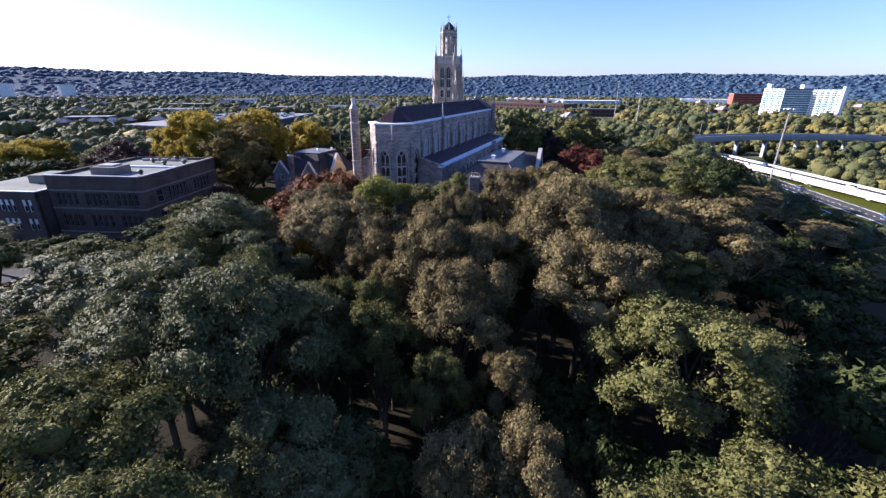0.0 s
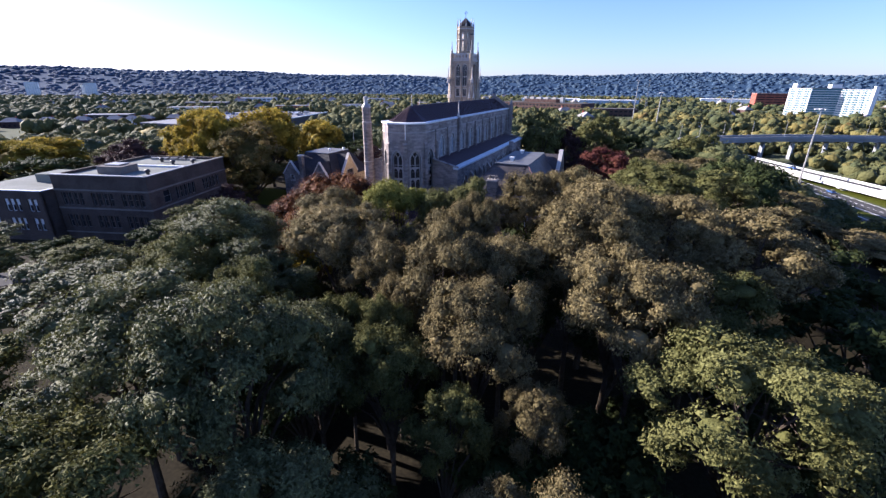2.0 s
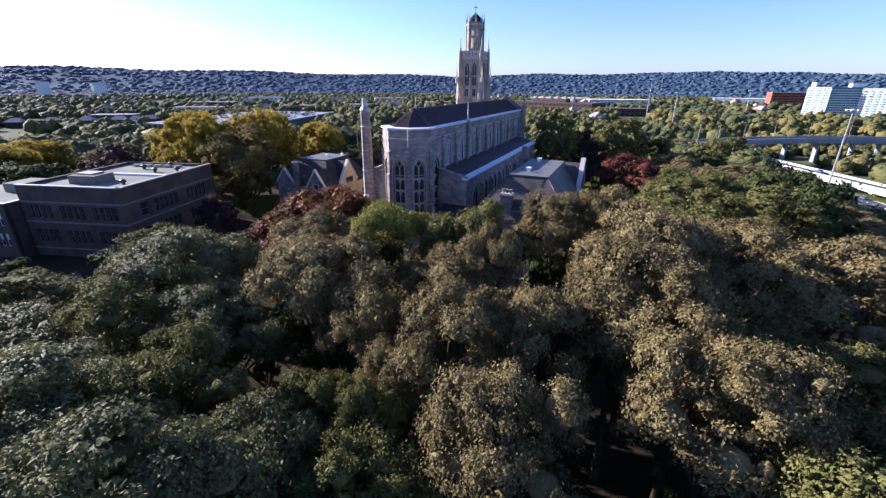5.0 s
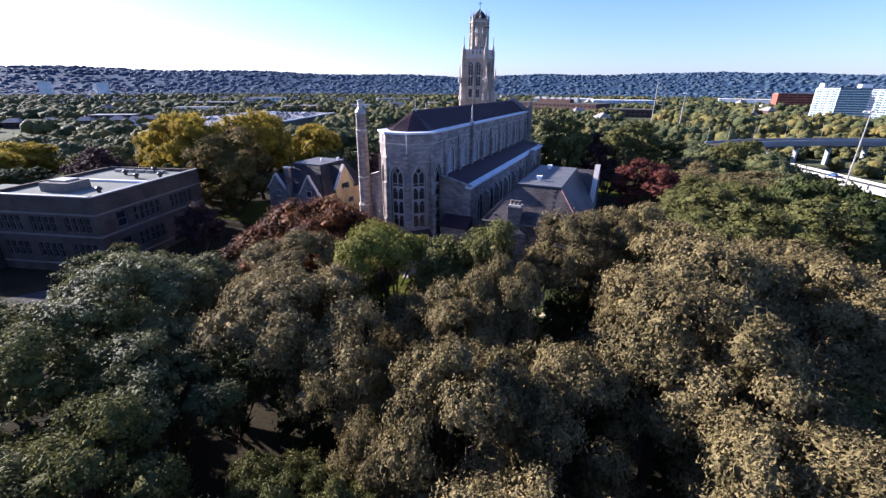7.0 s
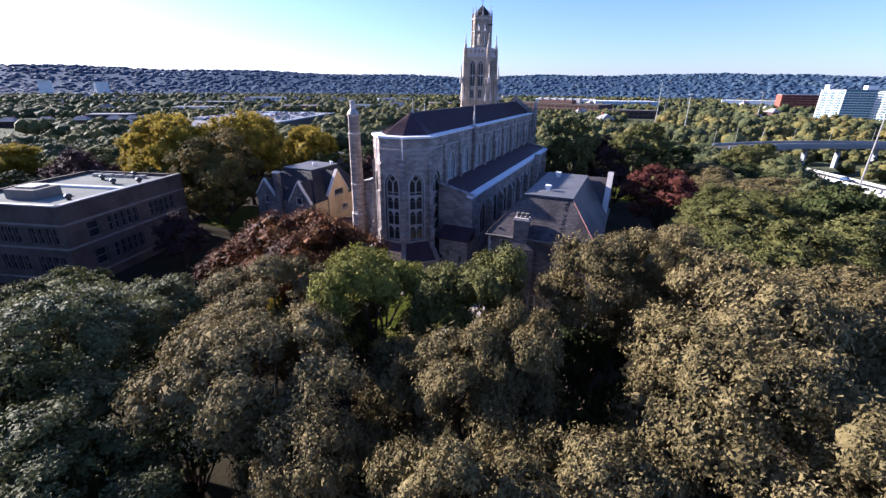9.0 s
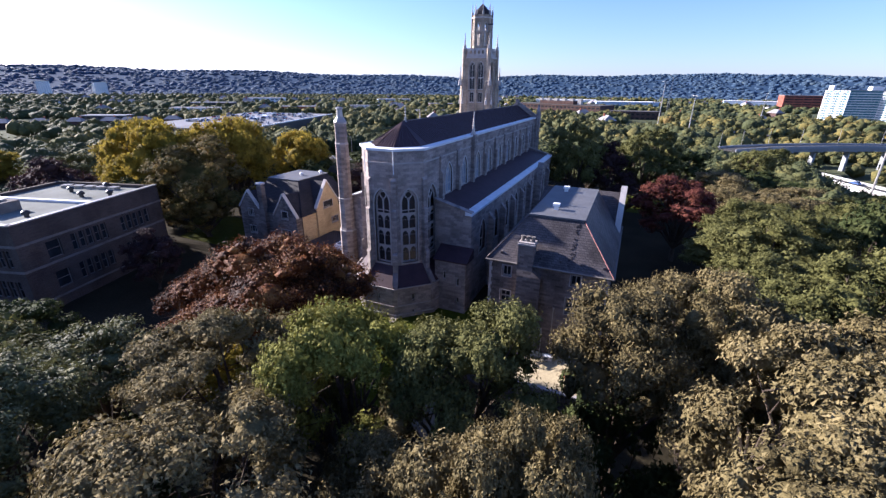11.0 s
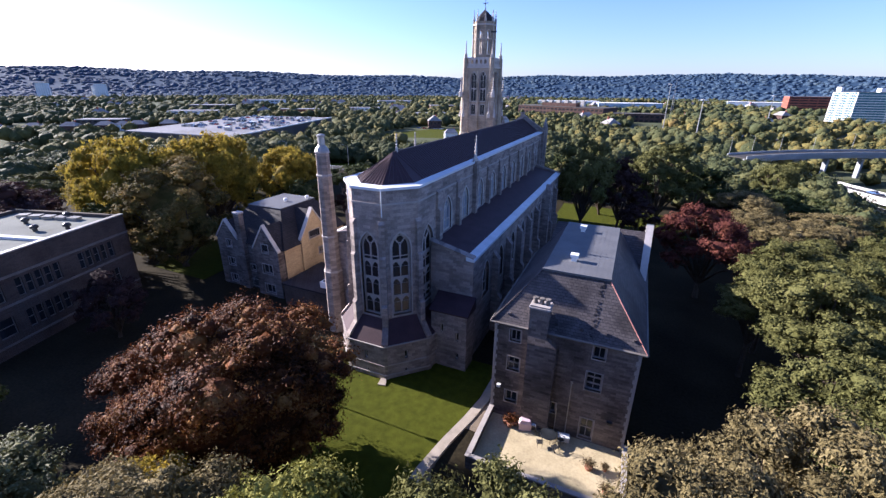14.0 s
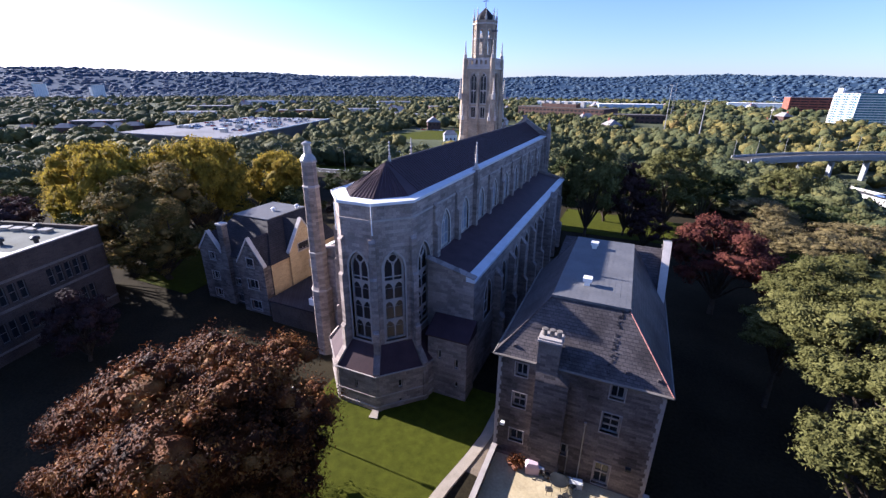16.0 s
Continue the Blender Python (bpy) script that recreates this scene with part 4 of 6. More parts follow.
def build_rectory():
    ob = thing("rectory", "three-storey grey stone house with steep slate roof and flat deck", "house")
    x0, x1, y0, y1, e = 14.55, 26.95, -1.3, 21.0, 10.7
    south = [rect(1.95, 8.9, 1.0, 1.25), rect(1.95, 5.7, 1.15, 1.5), rect(1.95, 2.0, 1.2, 1.3), rect(5.75, 2.2, 1.0, 1.2),
             rect(9.2, 9.1, 1.05, 1.25), rect(9.1, 5.8, 1.35, 1.9), rect(9.1, 0.35, 1.2, 2.3)]
    wall = part("wall", Shape().panel((x0, y0, -3), (1, 0), [(0, 0), (x1 - x0, 0), (x1 - x0, e + 3), (0, e + 3)], [[(a, b + 3) for a, b in h] for h in south], 0.5, False), STONE_HOUSE, ob)
    mullioned(wall, (x0, y0, 0), (1, 0), [south[0], south[4]], TRACERY, 2, 0)
    mullioned(wall, (x0, y0, 0), (1, 0), [south[1]], TRACERY, 2, 1)
    mullioned(wall, (x0, y0, 0), (1, 0), [south[5]], TRACERY, 2, 2)
    mullioned(wall, (x0, y0, 0), (1, 0), [south[2], south[3]], TRACERY, 2, 0)
    mullioned(wall, (x0, y0, 0), (1, 0), [south[6]], TRACERY, 2, 1)
    east = [rect(c, v, 1.3, 1.5) for c in (3.5, 8.0, 12.0, 18.0) for v in (2.0, 5.6, 8.6)]
    wall = part("wall", Shape().panel((x1, y0, -3), (0, 1), [(0, 0), (y1 - y0, 0), (y1 - y0, e + 3), (0, e + 3)], [[(a, b + 3) for a, b in h] for h in east], 0.5, False), STONE_HOUSE, ob)
    mullioned(wall, (x1, y0, 0), (0, 1), east, TRACERY, 2, 1)
    west = [rect(c, v, 1.3, 1.5) for c in (4.0, 9.0, 14.0, 19.0) for v in (2.0, 5.6, 8.6)]
    wall = part("wall", Shape().panel((x0, y1, -3), (0, -1), [(0, 0), (y1 - y0, 0), (y1 - y0, e + 3), (0, e + 3)], [[(a, b + 3) for a, b in h] for h in west], 0.5, False), STONE_HOUSE, ob)
    mullioned(wall, (x0, y1, 0), (0, -1), west, TRACERY, 2, 1)
    part("wall", Shape().panel((x1, y1, -3), (-1, 0), [(0, 0), (x1 - x0, 0), (x1 - x0, e + 3), (0, e + 3)], (), 0.5, False), STONE_HOUSE, ob)
    # corner stones
    for cx, cy in ((x0, y0), (x1, y0)):
        for k in range(30):
            d = 0.32 if k % 2 else 0.2
            part("quoin", Shape().box(cx - (0.03 if cx == x0 else d), cy - 0.03, -2.8 + k * 0.45, cx + (d if cx == x0 else 0.03), cy + d, -2.8 + k * 0.45 + 0.42), TRACERY, ob)
    # truncated hip roof
    low = [(x0 - 0.35, y0 - 0.35), (x1 + 0.35, y0 - 0.35), (x1 + 0.35, 17.0), (x0 - 0.35, 17.0)]
    high = [(18.0, 1.4), (23.6, 1.4), (23.6, 16.6), (18.0, 16.6)]
    z0, z1 = e, 15.4
    roof = part("roof", Shape().prism(low, z0, z1, high), SLATE, ob, "weathered grey-brown slate roof")
    gut = Shape()
    for (ax, ay), (bx, by) in zip(low[:2], low[1:3]):
        gut.bar((ax, ay, z0 + 0.02), (bx, by, z0 + 0.02), 0.11, 6)
    gut.bar((*low[3], z0 + 0.02), (*low[0], z0 + 0.02), 0.11, 6)
    part("gutter", gut, DULL, roof)
    part("hip_roll", Shape().bar((*low[1], z0 + 0.1), (*high[1], z1 + 0.03), 0.05, 6), COPPER_LINE, roof)
    part("hip_roll", Shape().bar((*low[0], z0 + 0.1), (*high[0], z1 + 0.03), 0.06, 6), SLATE, roof)
    deck = part("deck", Shape().box(17.9, 1.3, z1, 23.7, 16.7, z1 + 0.09), DECK, ob, "flat grey metal roof deck with standing seams")
    s = Shape()
    for k in range(12):
        s.box(18.15 + k * 0.47, 1.45, z1 + 0.09, 18.165 + k * 0.47, 16.6, z1 + 0.098)
    s.box(17.85, 1.2, z1 - 0.05, 23.75, 1.34, z1 + 0.14)
    part("seams", s, DECK, deck)
    for vx, vy in ((19.9, 13.6), (20.2, 4.3)):
        part("roof_vent", Shape().box(vx - 0.22, vy - 0.22, z1, vx + 0.22, vy + 0.22, z1 + 0.5).box(vx - 0.36, vy - 0.36, z1 + 0.5, vx + 0.36, vy + 0.36, z1 + 0.78), WHITE, deck)
    for k in range(6):
        x = x0 + 1.2 + 2.1 * k
        part("snow_guard", Shape().box(x - 0.1, y0 + 0.05, z0 + 0.75, x + 0.1, y0 + 0.25, z0 + 0.98), SLATE, roof)
    # slipped slates down the south slope
    rng = random.Random(4)
    for k in range(46):
        f = 0.06 + 0.9 * rng.random()
        x, y, z = 23.1 + rng.uniform(-0.14, 0.14) - 0.35 * (1 - f) + (0.22 if k % 5 == 0 else 0), -1.65 + 3.05 * f, z0 + (z1 - z0) * f
        part("slate", Shape().solid([(x, y, z + 0.01), (x + 0.13, y + 0.01, z + 0.02), (x + 0.13, y + 0.06, z + 0.1), (x, y + 0.05, z + 0.09)], [(x, y - 0.025, z + 0.03), (x + 0.13, y - 0.015, z + 0.04), (x + 0.13, y + 0.035, z + 0.12), (x, y + 0.025, z + 0.11)]), DARK_SLATE, roof)
    # cross wing with a coped gable
    wy0, wy1, ym, zr = 13.4, 20.8, 17.1, 15.3
    part("wing_roof", Shape().add([(x0 + 1, wy0, e), (x1, wy0, e), (x1, wy1, e), (x0 + 1, wy1, e), (x0 + 2, ym, zr), (x1, ym, zr)], [(0, 1, 5, 4), (2, 3, 4, 5), (0, 4, 3), (1, 2, 5), (0, 3, 2, 1)]), SLATE, ob)
    gab = part("gable", Shape().panel((x1 + 0.1, wy0 - 0.2, 0), (0, 1), [(0, 0), (7.8, 0), (7.8, e + 0.2), (4.1, 16.0), (3.7, 16.0), (0, e + 0.2)], (), 0.55), STONE_HOUSE, ob)
    cop = Shape()
    for a, b in (((wy0 - 0.3, e + 0.2), (ym - 0.1, 16.0)), ((wy1 + 0.5, e + 0.2), (ym + 0.3, 16.0))):
        cop.solid([(x1 - 0.55, a[0], a[1]), (x1 + 0.2, a[0], a[1]), (x1 + 0.2, b[0], b[1]), (x1 - 0.55, b[0], b[1])], [(x1 - 0.55, a[0], a[1] + 0.2), (x1 + 0.2, a[0], a[1] + 0.2), (x1 + 0.2, b[0], b[1] + 0.2), (x1 - 0.55, b[0], b[1] + 0.2)])
    part("coping", cop, TRIM, gab, "pale stone gable coping")
    ch = Shape().box(17.75, -2.0, -3, 20.3, -0.9, 9.5).solid([(17.75, -2.0, 9.5), (20.3, -2.0, 9.5), (20.3, -0.9, 9.5), (17.75, -0.9, 9.5)], [(17.7, -1.9, 10.2), (19.35, -1.9, 10.2), (19.35, -0.9, 10.2), (17.7, -0.9, 10.2)])
    ch.box(17.7, -1.9, 10.2, 19.35, -0.7, 13.0)
    ch = part("chimney", ch, STONE_HOUSE, ob, "broad stone chimney breast with three pots")
    part("cap", Shape().box(17.6, -2.0, 13.0, 19.45, -0.6, 13.15).box(17.68, -1.92, 13.15, 19.37, -0.68, 13.3), TRACERY, ch)
    for px in (18.0, 18.55, 19.08):
        part("pot", Shape().ring(px, -1.3, 0.2, 13.3, 13.75, 10, 0.17).ring(px, -1.3, 0.24, 13.75, 13.85, 10, 0.24).ring(px, -1.3, 0.15, 13.85, 13.86, 10), DULL, ch)
    part("downpipe", Shape().bar((21.9, -1.42, 0.2), (21.9, -1.42, 6.2), 0.05).box(21.8, -1.5, 6.1, 22.0, -1.35, 6.3), STEEL, ob)
    part("downpipe", Shape().bar((20.9, -1.4, 0.2), (20.9, -1.4, 3.0), 0.045), STEEL, ob)
    part("lamp", Shape().box(15.1, -1.65, 3.6, 15.45, -1.3, 3.85), WHITE, ob)
    part("lamp", Shape().box(25.3, -1.6, 2.9, 25.7, -1.3, 3.1), DARK_METAL, ob)


build_rectory()


def build_terrace():
    tx0, tx1, ty0, ty1, z = 14.5, 27.3, -8.2, -1.3, 0.12
    ob = thing("terrace", "raised concrete terrace with low coped parapet walls", "terrace")
    part("base", Shape().box(tx0 + 0.1, ty0 + 0.1, -3.2, tx1 - 0.1, ty1 - 0.02, z - 0.06), STONE_HOUSE, ob)
    s = Shape().box(tx0 + 0.3, ty0 + 0.3, z - 0.06, tx1 - 0.3, ty1 - 0.02, z)
    part("paving", s, CONCRETE, ob, "worn buff concrete paving with brown stains")
    for a in ((tx0, ty0, tx0 + 0.35, ty1), (tx1 - 0.35, ty0, tx1, ty1), (tx0 + 0.35, ty0, tx1 - 0.35, ty0 + 0.35)):
        p = part("parapet", Shape().box(a[0], a[1], -3.2, a[2], a[3], 0.86), STONE_HOUSE, ob)
        part("coping", Shape().box(a[0] - 0.06, a[1] - 0.06, 0.86, a[2] + 0.06, a[3], 1.0), TRACERY, p)


build_terrace()


def build_terrace_things():
    z = 0.12
    ob = thing("covered_grill", "barbecue grill under a pale pink cloth cover", "grill", pose(18.3, -2.15, z, 0, 0, 12))
    s = Shape().add([(-0.55, -0.35, 0), (0.55, -0.35, 0.05), (0.5, 0.35, 0), (-0.55, 0.3, 0.05), (-0.6, -0.36, 0.75), (0.6, -0.36, 0.75), (0.6, 0.36, 0.8), (-0.6, 0.36, 0.8), (-0.4, -0.25, 1.12), (0.42, -0.25, 1.1), (0.42, 0.25, 1.12), (-0.4, 0.25, 1.14)],
                    [(3, 2, 1, 0), (0, 1, 5, 4), (1, 2, 6, 5), (2, 3, 7, 6), (3, 0, 4, 7), (4, 5, 9, 8), (5, 6, 10, 9), (6, 7, 11, 10), (7, 4, 8, 11), (8, 9, 10, 11)])
    part("cover", s, CLOTH, ob)
    part("shelf", Shape().box(0.6, -0.3, 0.72, 1.0, 0.25, 0.77).bar((0.95, -0.25, 0), (0.95, -0.25, 0.72), 0.02), WHITE, ob)
    ob = thing("patio_table", "round glass-topped metal patio table on the terrace", "table", pose(20.6, -2.6, z))
    part("tabletop", Shape().ring(0, 0, 0.75, 0.70, 0.72, 24), GLASS_WIN, ob, "dark clear glass top")
    part("rim", Shape().ring(0, 0, 0.78, 0.68, 0.70, 24), DARK_METAL, ob)
    for k in range(4):
        a = math.tau * k / 4 + 0.5
        part("leg", Shape().bar((0.6 * math.cos(a), 0.6 * math.sin(a), 0), (0.45 * math.cos(a), 0.45 * math.sin(a), 0.7), 0.025), DARK_METAL, ob)
    chair = thing("patio_chair", "dark metal patio chair beside the round table", "chair", pose(20.0, -3.6, z, 0, 0, 20), "chairs on the terrace")
    part("seat", Shape().box(-0.25, -0.25, 0.41, 0.25, 0.25, 0.45), DARK_METAL, chair)
    b = Shape().bar((-0.24, -0.25, 0.42), (-0.24, -0.34, 0.92), 0.02).bar((0.24, -0.25, 0.42), (0.24, -0.34, 0.92), 0.02).bar((-0.24, -0.34, 0.92), (0.24, -0.34, 0.92), 0.02)
    for k in range(4):
        b.bar((-0.16 + 0.11 * k, -0.26, 0.45), (-0.16 + 0.11 * k, -0.34, 0.9), 0.012)
    part("backrest", b, DARK_METAL, chair)
    for lx in (-0.22, 0.22):
        for ly in (-0.22, 0.22):
            part("leg", Shape().bar((lx, ly, 0), (lx, ly, 0.42), 0.018), DARK_METAL, chair)
        part("armrest", Shape().bar((lx * 1.1, -0.28, 0.65), (lx * 1.1, 0.2, 0.65), 0.018), DARK_METAL, chair)
    for x, y, r in ((21.4, -3.6, 140), (21.7, -2.5, 230), (19.6, -2.3, -60)):
        copy_thing(chair, pose(x, y, z, 0, 0, r))
    ob = thing("cushion_box", "white storage box beside the patio table", "box", pose(21.9, -2.05, z, 0, 0, 10))
    part("body", Shape().box(-0.5, -0.28, 0, 0.5, 0.28, 0.5), WHITE, ob)
    part("lid", Shape().box(-0.53, -0.31, 0.5, 0.53, 0.31, 0.56), WHITE, ob)
    pot = thing("flower_pot", "terracotta pot with a withered plant", "plant pot", pose(16.4, -2.2, z), "pots by the wall")
    part("pot", Shape().ring(0, 0, 0.2, 0, 0.42, 12, 0.28).ring(0, 0, 0.31, 0.42, 0.48, 12), TERRACOTTA, pot)
    rng = np.random.default_rng(5)
    p = rng.normal(0, 0.16, (90, 3)) + [0, 0, 0.7]
    c = new("foliage", mesh_of_faces("foliage", leaves(rng, p, rng.normal(0, 1, (90, 3)), 0.13), LEAF["maple"]))
    c.parent = pot
    for x, y in ((16.9, -2.5), (17.3, -2.1), (16.8, -1.8)):
        copy_thing(pot, pose(x, y, z, 0, 0, 60 * x))
    for x, y, r, k in ((24.4, -4.4, 0.62, 1), (25.7, -4.0, 0.36, 2), (25.9, -6.2, 0.55, 3)):
        ob = thing("shrub_tub", "dry brown shrub in a tub on the terrace", "plant pot", pose(x, y, z), "tubs on the terrace")
        part("tub", Shape().ring(0, 0, r * 0.45, 0, 0.3, 12, r * 0.55), TERRACOTTA, ob)
        p = rng.normal(0, 0.42 * r, (1300, 3)) * [1, 1, 0.45] + [0, 0, 0.35 + 0.5 * r]
        p[:, 2] = np.maximum(p[:, 2], 0.2)
        c = new("foliage", mesh_of_faces("foliage", leaves(rng, p, rng.normal(0, 1, (1300, 3)) + [0, 0, 0.5], 0.05), DRY))
        c.parent = ob


build_terrace_things()

# ---- lawn, walk and drive ----
# Cut at x = -5: the shade beyond is shown by dark soil.
sheet("lawn", [(-5, -16), (11.2, -16), (11.4, -8), (12.3, -3.4), (13.0, 1.0), (13.2, 6.0), (4, 6.0), (-5, 3.0)], GRASS, "mown green lawn round the apse", "lawn", 0.03)
sheet("grass_far", [(8, 66), (60, 66), (60, 82), (8, 86)], GRASS, "mown lawn west of the church", "lawn", 0.05)
# Cut back to the sunlit patch; shade round it is dark soil.
sheet("grass_court", [(-52, 8), (-39, 8), (-40, 22), (-56, 22)], GRASS, "sunlit grass between school and rectory", "lawn", 0.05)


def build_walk():
    pts = [(10.6, -16.0), (10.9, -10.3), (11.6, -6.5), (12.4, -3.2), (13.0, 0.0), (13.2, 6.0)]
    s = Shape()
    for (x0, y0), (x1, y1) in zip(pts, pts[1:]):
        s.solid([(x0, y0, -1.5), (x0 + 0.95, y0, -1.5), (x1 + 0.95, y1, -1.5), (x1, y1, -1.5)], [(x0, y0, 0.16), (x0 + 0.95, y0, 0.16), (x1 + 0.95, y1, 0.16), (x1, y1, 0.16)])
    tagged(part("kerb", s, KERB), "broad pale concrete kerb walk along the lawn", "kerb", kind="structure")


build_walk()
sheet("drive", [(11.5, -16), (14.5, -16), (14.5, 8), (14.2, 20), (13.6, 20), (13.6, 5), (13.4, 0), (12.6, -4), (11.9, -8)], DRIVE, "narrow worn brown drive beside the terrace wall", "drive", 0.05, 1.5)
sheet("church_street", [(-60, -60), (-52, -62), (-37, -29), (-42, -27)], ASPHALT, "asphalt lane beside the school", "road", 0.06)


# ---- stone house by the turret ----
def gable_face(parent, origin, run, width, eave, top, holes, material, lights=2):
    o = Vector(origin)
    wall = part("gable_wall", Shape().panel(o, run, [(0, 0), (width, 0), (width, eave), (width / 2, top), (0, eave)], holes, 0.45), material, parent)
    mullioned(wall, o, run, holes, TRACERY, lights, 0, 0.2, 0.12)
    u = Vector((run[0], run[1], 0)).normalized()
    n = Vector((u.y, -u.x, 0))
    cop = Shape()
    for a, b in (((-0.15, eave - 0.1), (width / 2, top)), ((width + 0.15, eave - 0.1), (width / 2, top))):
        p, q = o + u * a[0] + Vector((0, 0, a[1])), o + u * b[0] + Vector((0, 0, b[1]))
        low = [p + n * 0.12, q + n * 0.12, q - n * 0.5, p - n * 0.5]
        cop.solid(low, [c + Vector((0, 0, 0.26)) for c in low])
    part("coping", cop, TRIM, wall)
    return wall


def build_left_house():
    ob = thing("stone_house", "gabled stone house with slate roof beside the turret", "house")
    x0, x1, y0, y1, e = -35.0, -21.6, 9.6, 24.0, 7.6
    hs = [rect(c, v, 1.5, 1.1) for c in (2.3, 6.6) for v in (0.8, 3.4)]
    hs += [rect(2.3, 5.9, 1.2, 1.1)]
    w = part("wall", Shape().panel((x0, y0, -0.4), (1, 0), [(0, 0), (x1 - x0, 0), (x1 - x0, e + 0.4), (0, e + 0.4)], hs, 0.4, False), STONE_HOUSE, ob)
    mullioned(w, (x0, y0, -0.4), (1, 0), hs, TRACERY, 2, 0, 0.2, 0.12)
    he = [rect(10.2, 1.2, 1.8, 1.6), rect(12.0, 4.7, 1.4, 1.2)]
    w = part("wall", Shape().panel((x1, y0, -0.4), (0, 1), [(0, 0), (y1 - y0, 0), (y1 - y0, e + 0.4), (0, e + 0.4)], he, 0.4, False), BOUNCE_STONE, ob)
    mullioned(w, (x1, y0, -0.4), (0, 1), he, TRIM, 3, 0, 0.2, 0.12)
    part("wall", Shape().panel((x0, y1, -0.4), (0, -1), [(0, 0), (y1 - y0, 0), (y1 - y0, e + 0.4), (0, e + 0.4)], (), 0.4, False), STONE_HOUSE, ob)
    part("wall", Shape().panel((x1, y1, -0.4), (-1, 0), [(0, 0), (x1 - x0, 0), (x1 - x0, e + 0.4), (0, e + 0.4)], (), 0.4, False), STONE_HOUSE, ob)
    part("roof", Shape().prism([(x0 - 0.3, y0 - 0.3), (x1 + 0.3, y0 - 0.3), (x1 + 0.3, y1 + 0.3), (x0 - 0.3, y1 + 0.3)], e, 12.6, [(-31.6, 13.2), (-25.0, 13.2), (-25.0, 21.0), (-31.6, 21.0)]), DARK_SLATE, ob, "dark slate hipped roof")
    d = part("deck", Shape().box(-31.7, 13.1, 12.6, -24.9, 21.1, 12.75), DECK, ob, "flat pale metal roof deck")
    for vx, vy in ((-27.5, 17.0), (-25.6, 20.0)):
        part("roof_vent", Shape().ring(vx, vy, 0.25, 12.7, 13.1, 8).ring(vx, vy, 0.4, 13.1, 13.3, 8, 0.2), WHITE, d)
    gable_face(ob, (-26.6, 8.4, -0.4), (1, 0), 4.8, 8.0, 11.7, [rect(2.4, 7.6, 1.2, 1.3), rect(2.4, 4.2, 1.9, 1.5), rect(2.4, 0.9, 1.9, 1.5)], STONE_HOUSE)
    part("wing_roof", Shape().add([(-26.7, 8.5, 7.5), (-21.7, 8.5, 7.5), (-24.2, 8.5, 11.2), (-26.7, 14, 7.5), (-21.7, 14, 7.5), (-24.2, 14, 11.2)], [(0, 2, 5, 3), (1, 4, 5, 2), (0, 1, 2), (3, 5, 4)]), DARK_SLATE, ob)
    for wx in (-26.6, -22.2):
        part("wing_wall", Shape().box(wx, 8.7, -0.4, wx + 0.4, 9.7, 7.6), STONE_HOUSE, ob)
    gable_face(ob, (-21.3, 13.0, -0.4), (0, 1), 6.0, 8.6, 12.9, [rect(3.0, 8.2, 2.4, 1.2), rect(4.6, 5.0, 1.7, 1.1)], BOUNCE_STONE, 4)
    part("wing_roof", Shape().add([(-21.5, 12.9, 8.1), (-21.5, 19.1, 8.1), (-21.5, 16, 12.4), (-27, 12.9, 8.1), (-27, 19.1, 8.1), (-27, 16, 12.4)], [(0, 3, 5, 2), (1, 2, 5, 4), (0, 2, 1), (3, 4, 5)]), DARK_SLATE, ob)
    gable_face(ob, (-35.2, 9.2, -0.4), (1, 0), 4.4, 8.4, 11.3, [rect(2.5, 7.0, 1.1, 1.2), rect(2.5, 3.8, 1.4, 1.3), rect(2.5, 0.9, 1.4, 1.3)], STONE_HOUSE)
    part("wing_roof", Shape().add([(-35.2, 9.4, 7.9), (-30.8, 9.4, 7.9), (-33.0, 9.4, 10.8), (-35.2, 14, 7.9), (-30.8, 14, 7.9), (-33.0, 14, 10.8)], [(0, 2, 5, 3), (1, 4, 5, 2), (0, 1, 2), (3, 5, 4)]), DARK_SLATE, ob)
    ch = part("chimney", Shape().box(-30.5, 8.9, -0.4, -29.2, 9.7, 8.0).box(-30.3, 8.9, 8.0, -29.3, 9.8, 12.4), STONE_HOUSE, ob)
    part("cap", Shape().box(-30.4, 8.8, 12.4, -29.2, 9.9, 12.65), TRIM, ch)
    part("door", Shape().panel((-28.2, 9.55, -0.4), (1, 0), arch(0, 0, 1.2, 2.5), (), 0.1), DARK_METAL, ob)
    yard = thing("link_building", "low flat-roofed brick link beside the house", "building")
    part("wall", Shape().box(-20.5, 7.5, -0.4, -11.0, 16.0, 3.2), BRICK, yard)
    part("roof", Shape().box(-20.7, 7.3, 3.2, -10.8, 16.2, 3.4), DARK_SLATE, yard)
    unit = thing("roof_unit", "white air-conditioning unit on a flat roof", "air conditioner")
    part("body", Shape().box(-14.6, 8.6, 3.4, -11.9, 10.6, 4.3), WHITE, unit)
    for fx in (-14.0, -12.6):
        for fy in (9.15, 10.05):
            part("fan_grille", Shape().ring(fx, fy, 0.36, 4.3, 4.36, 12), DARK_METAL, unit)


build_left_house()


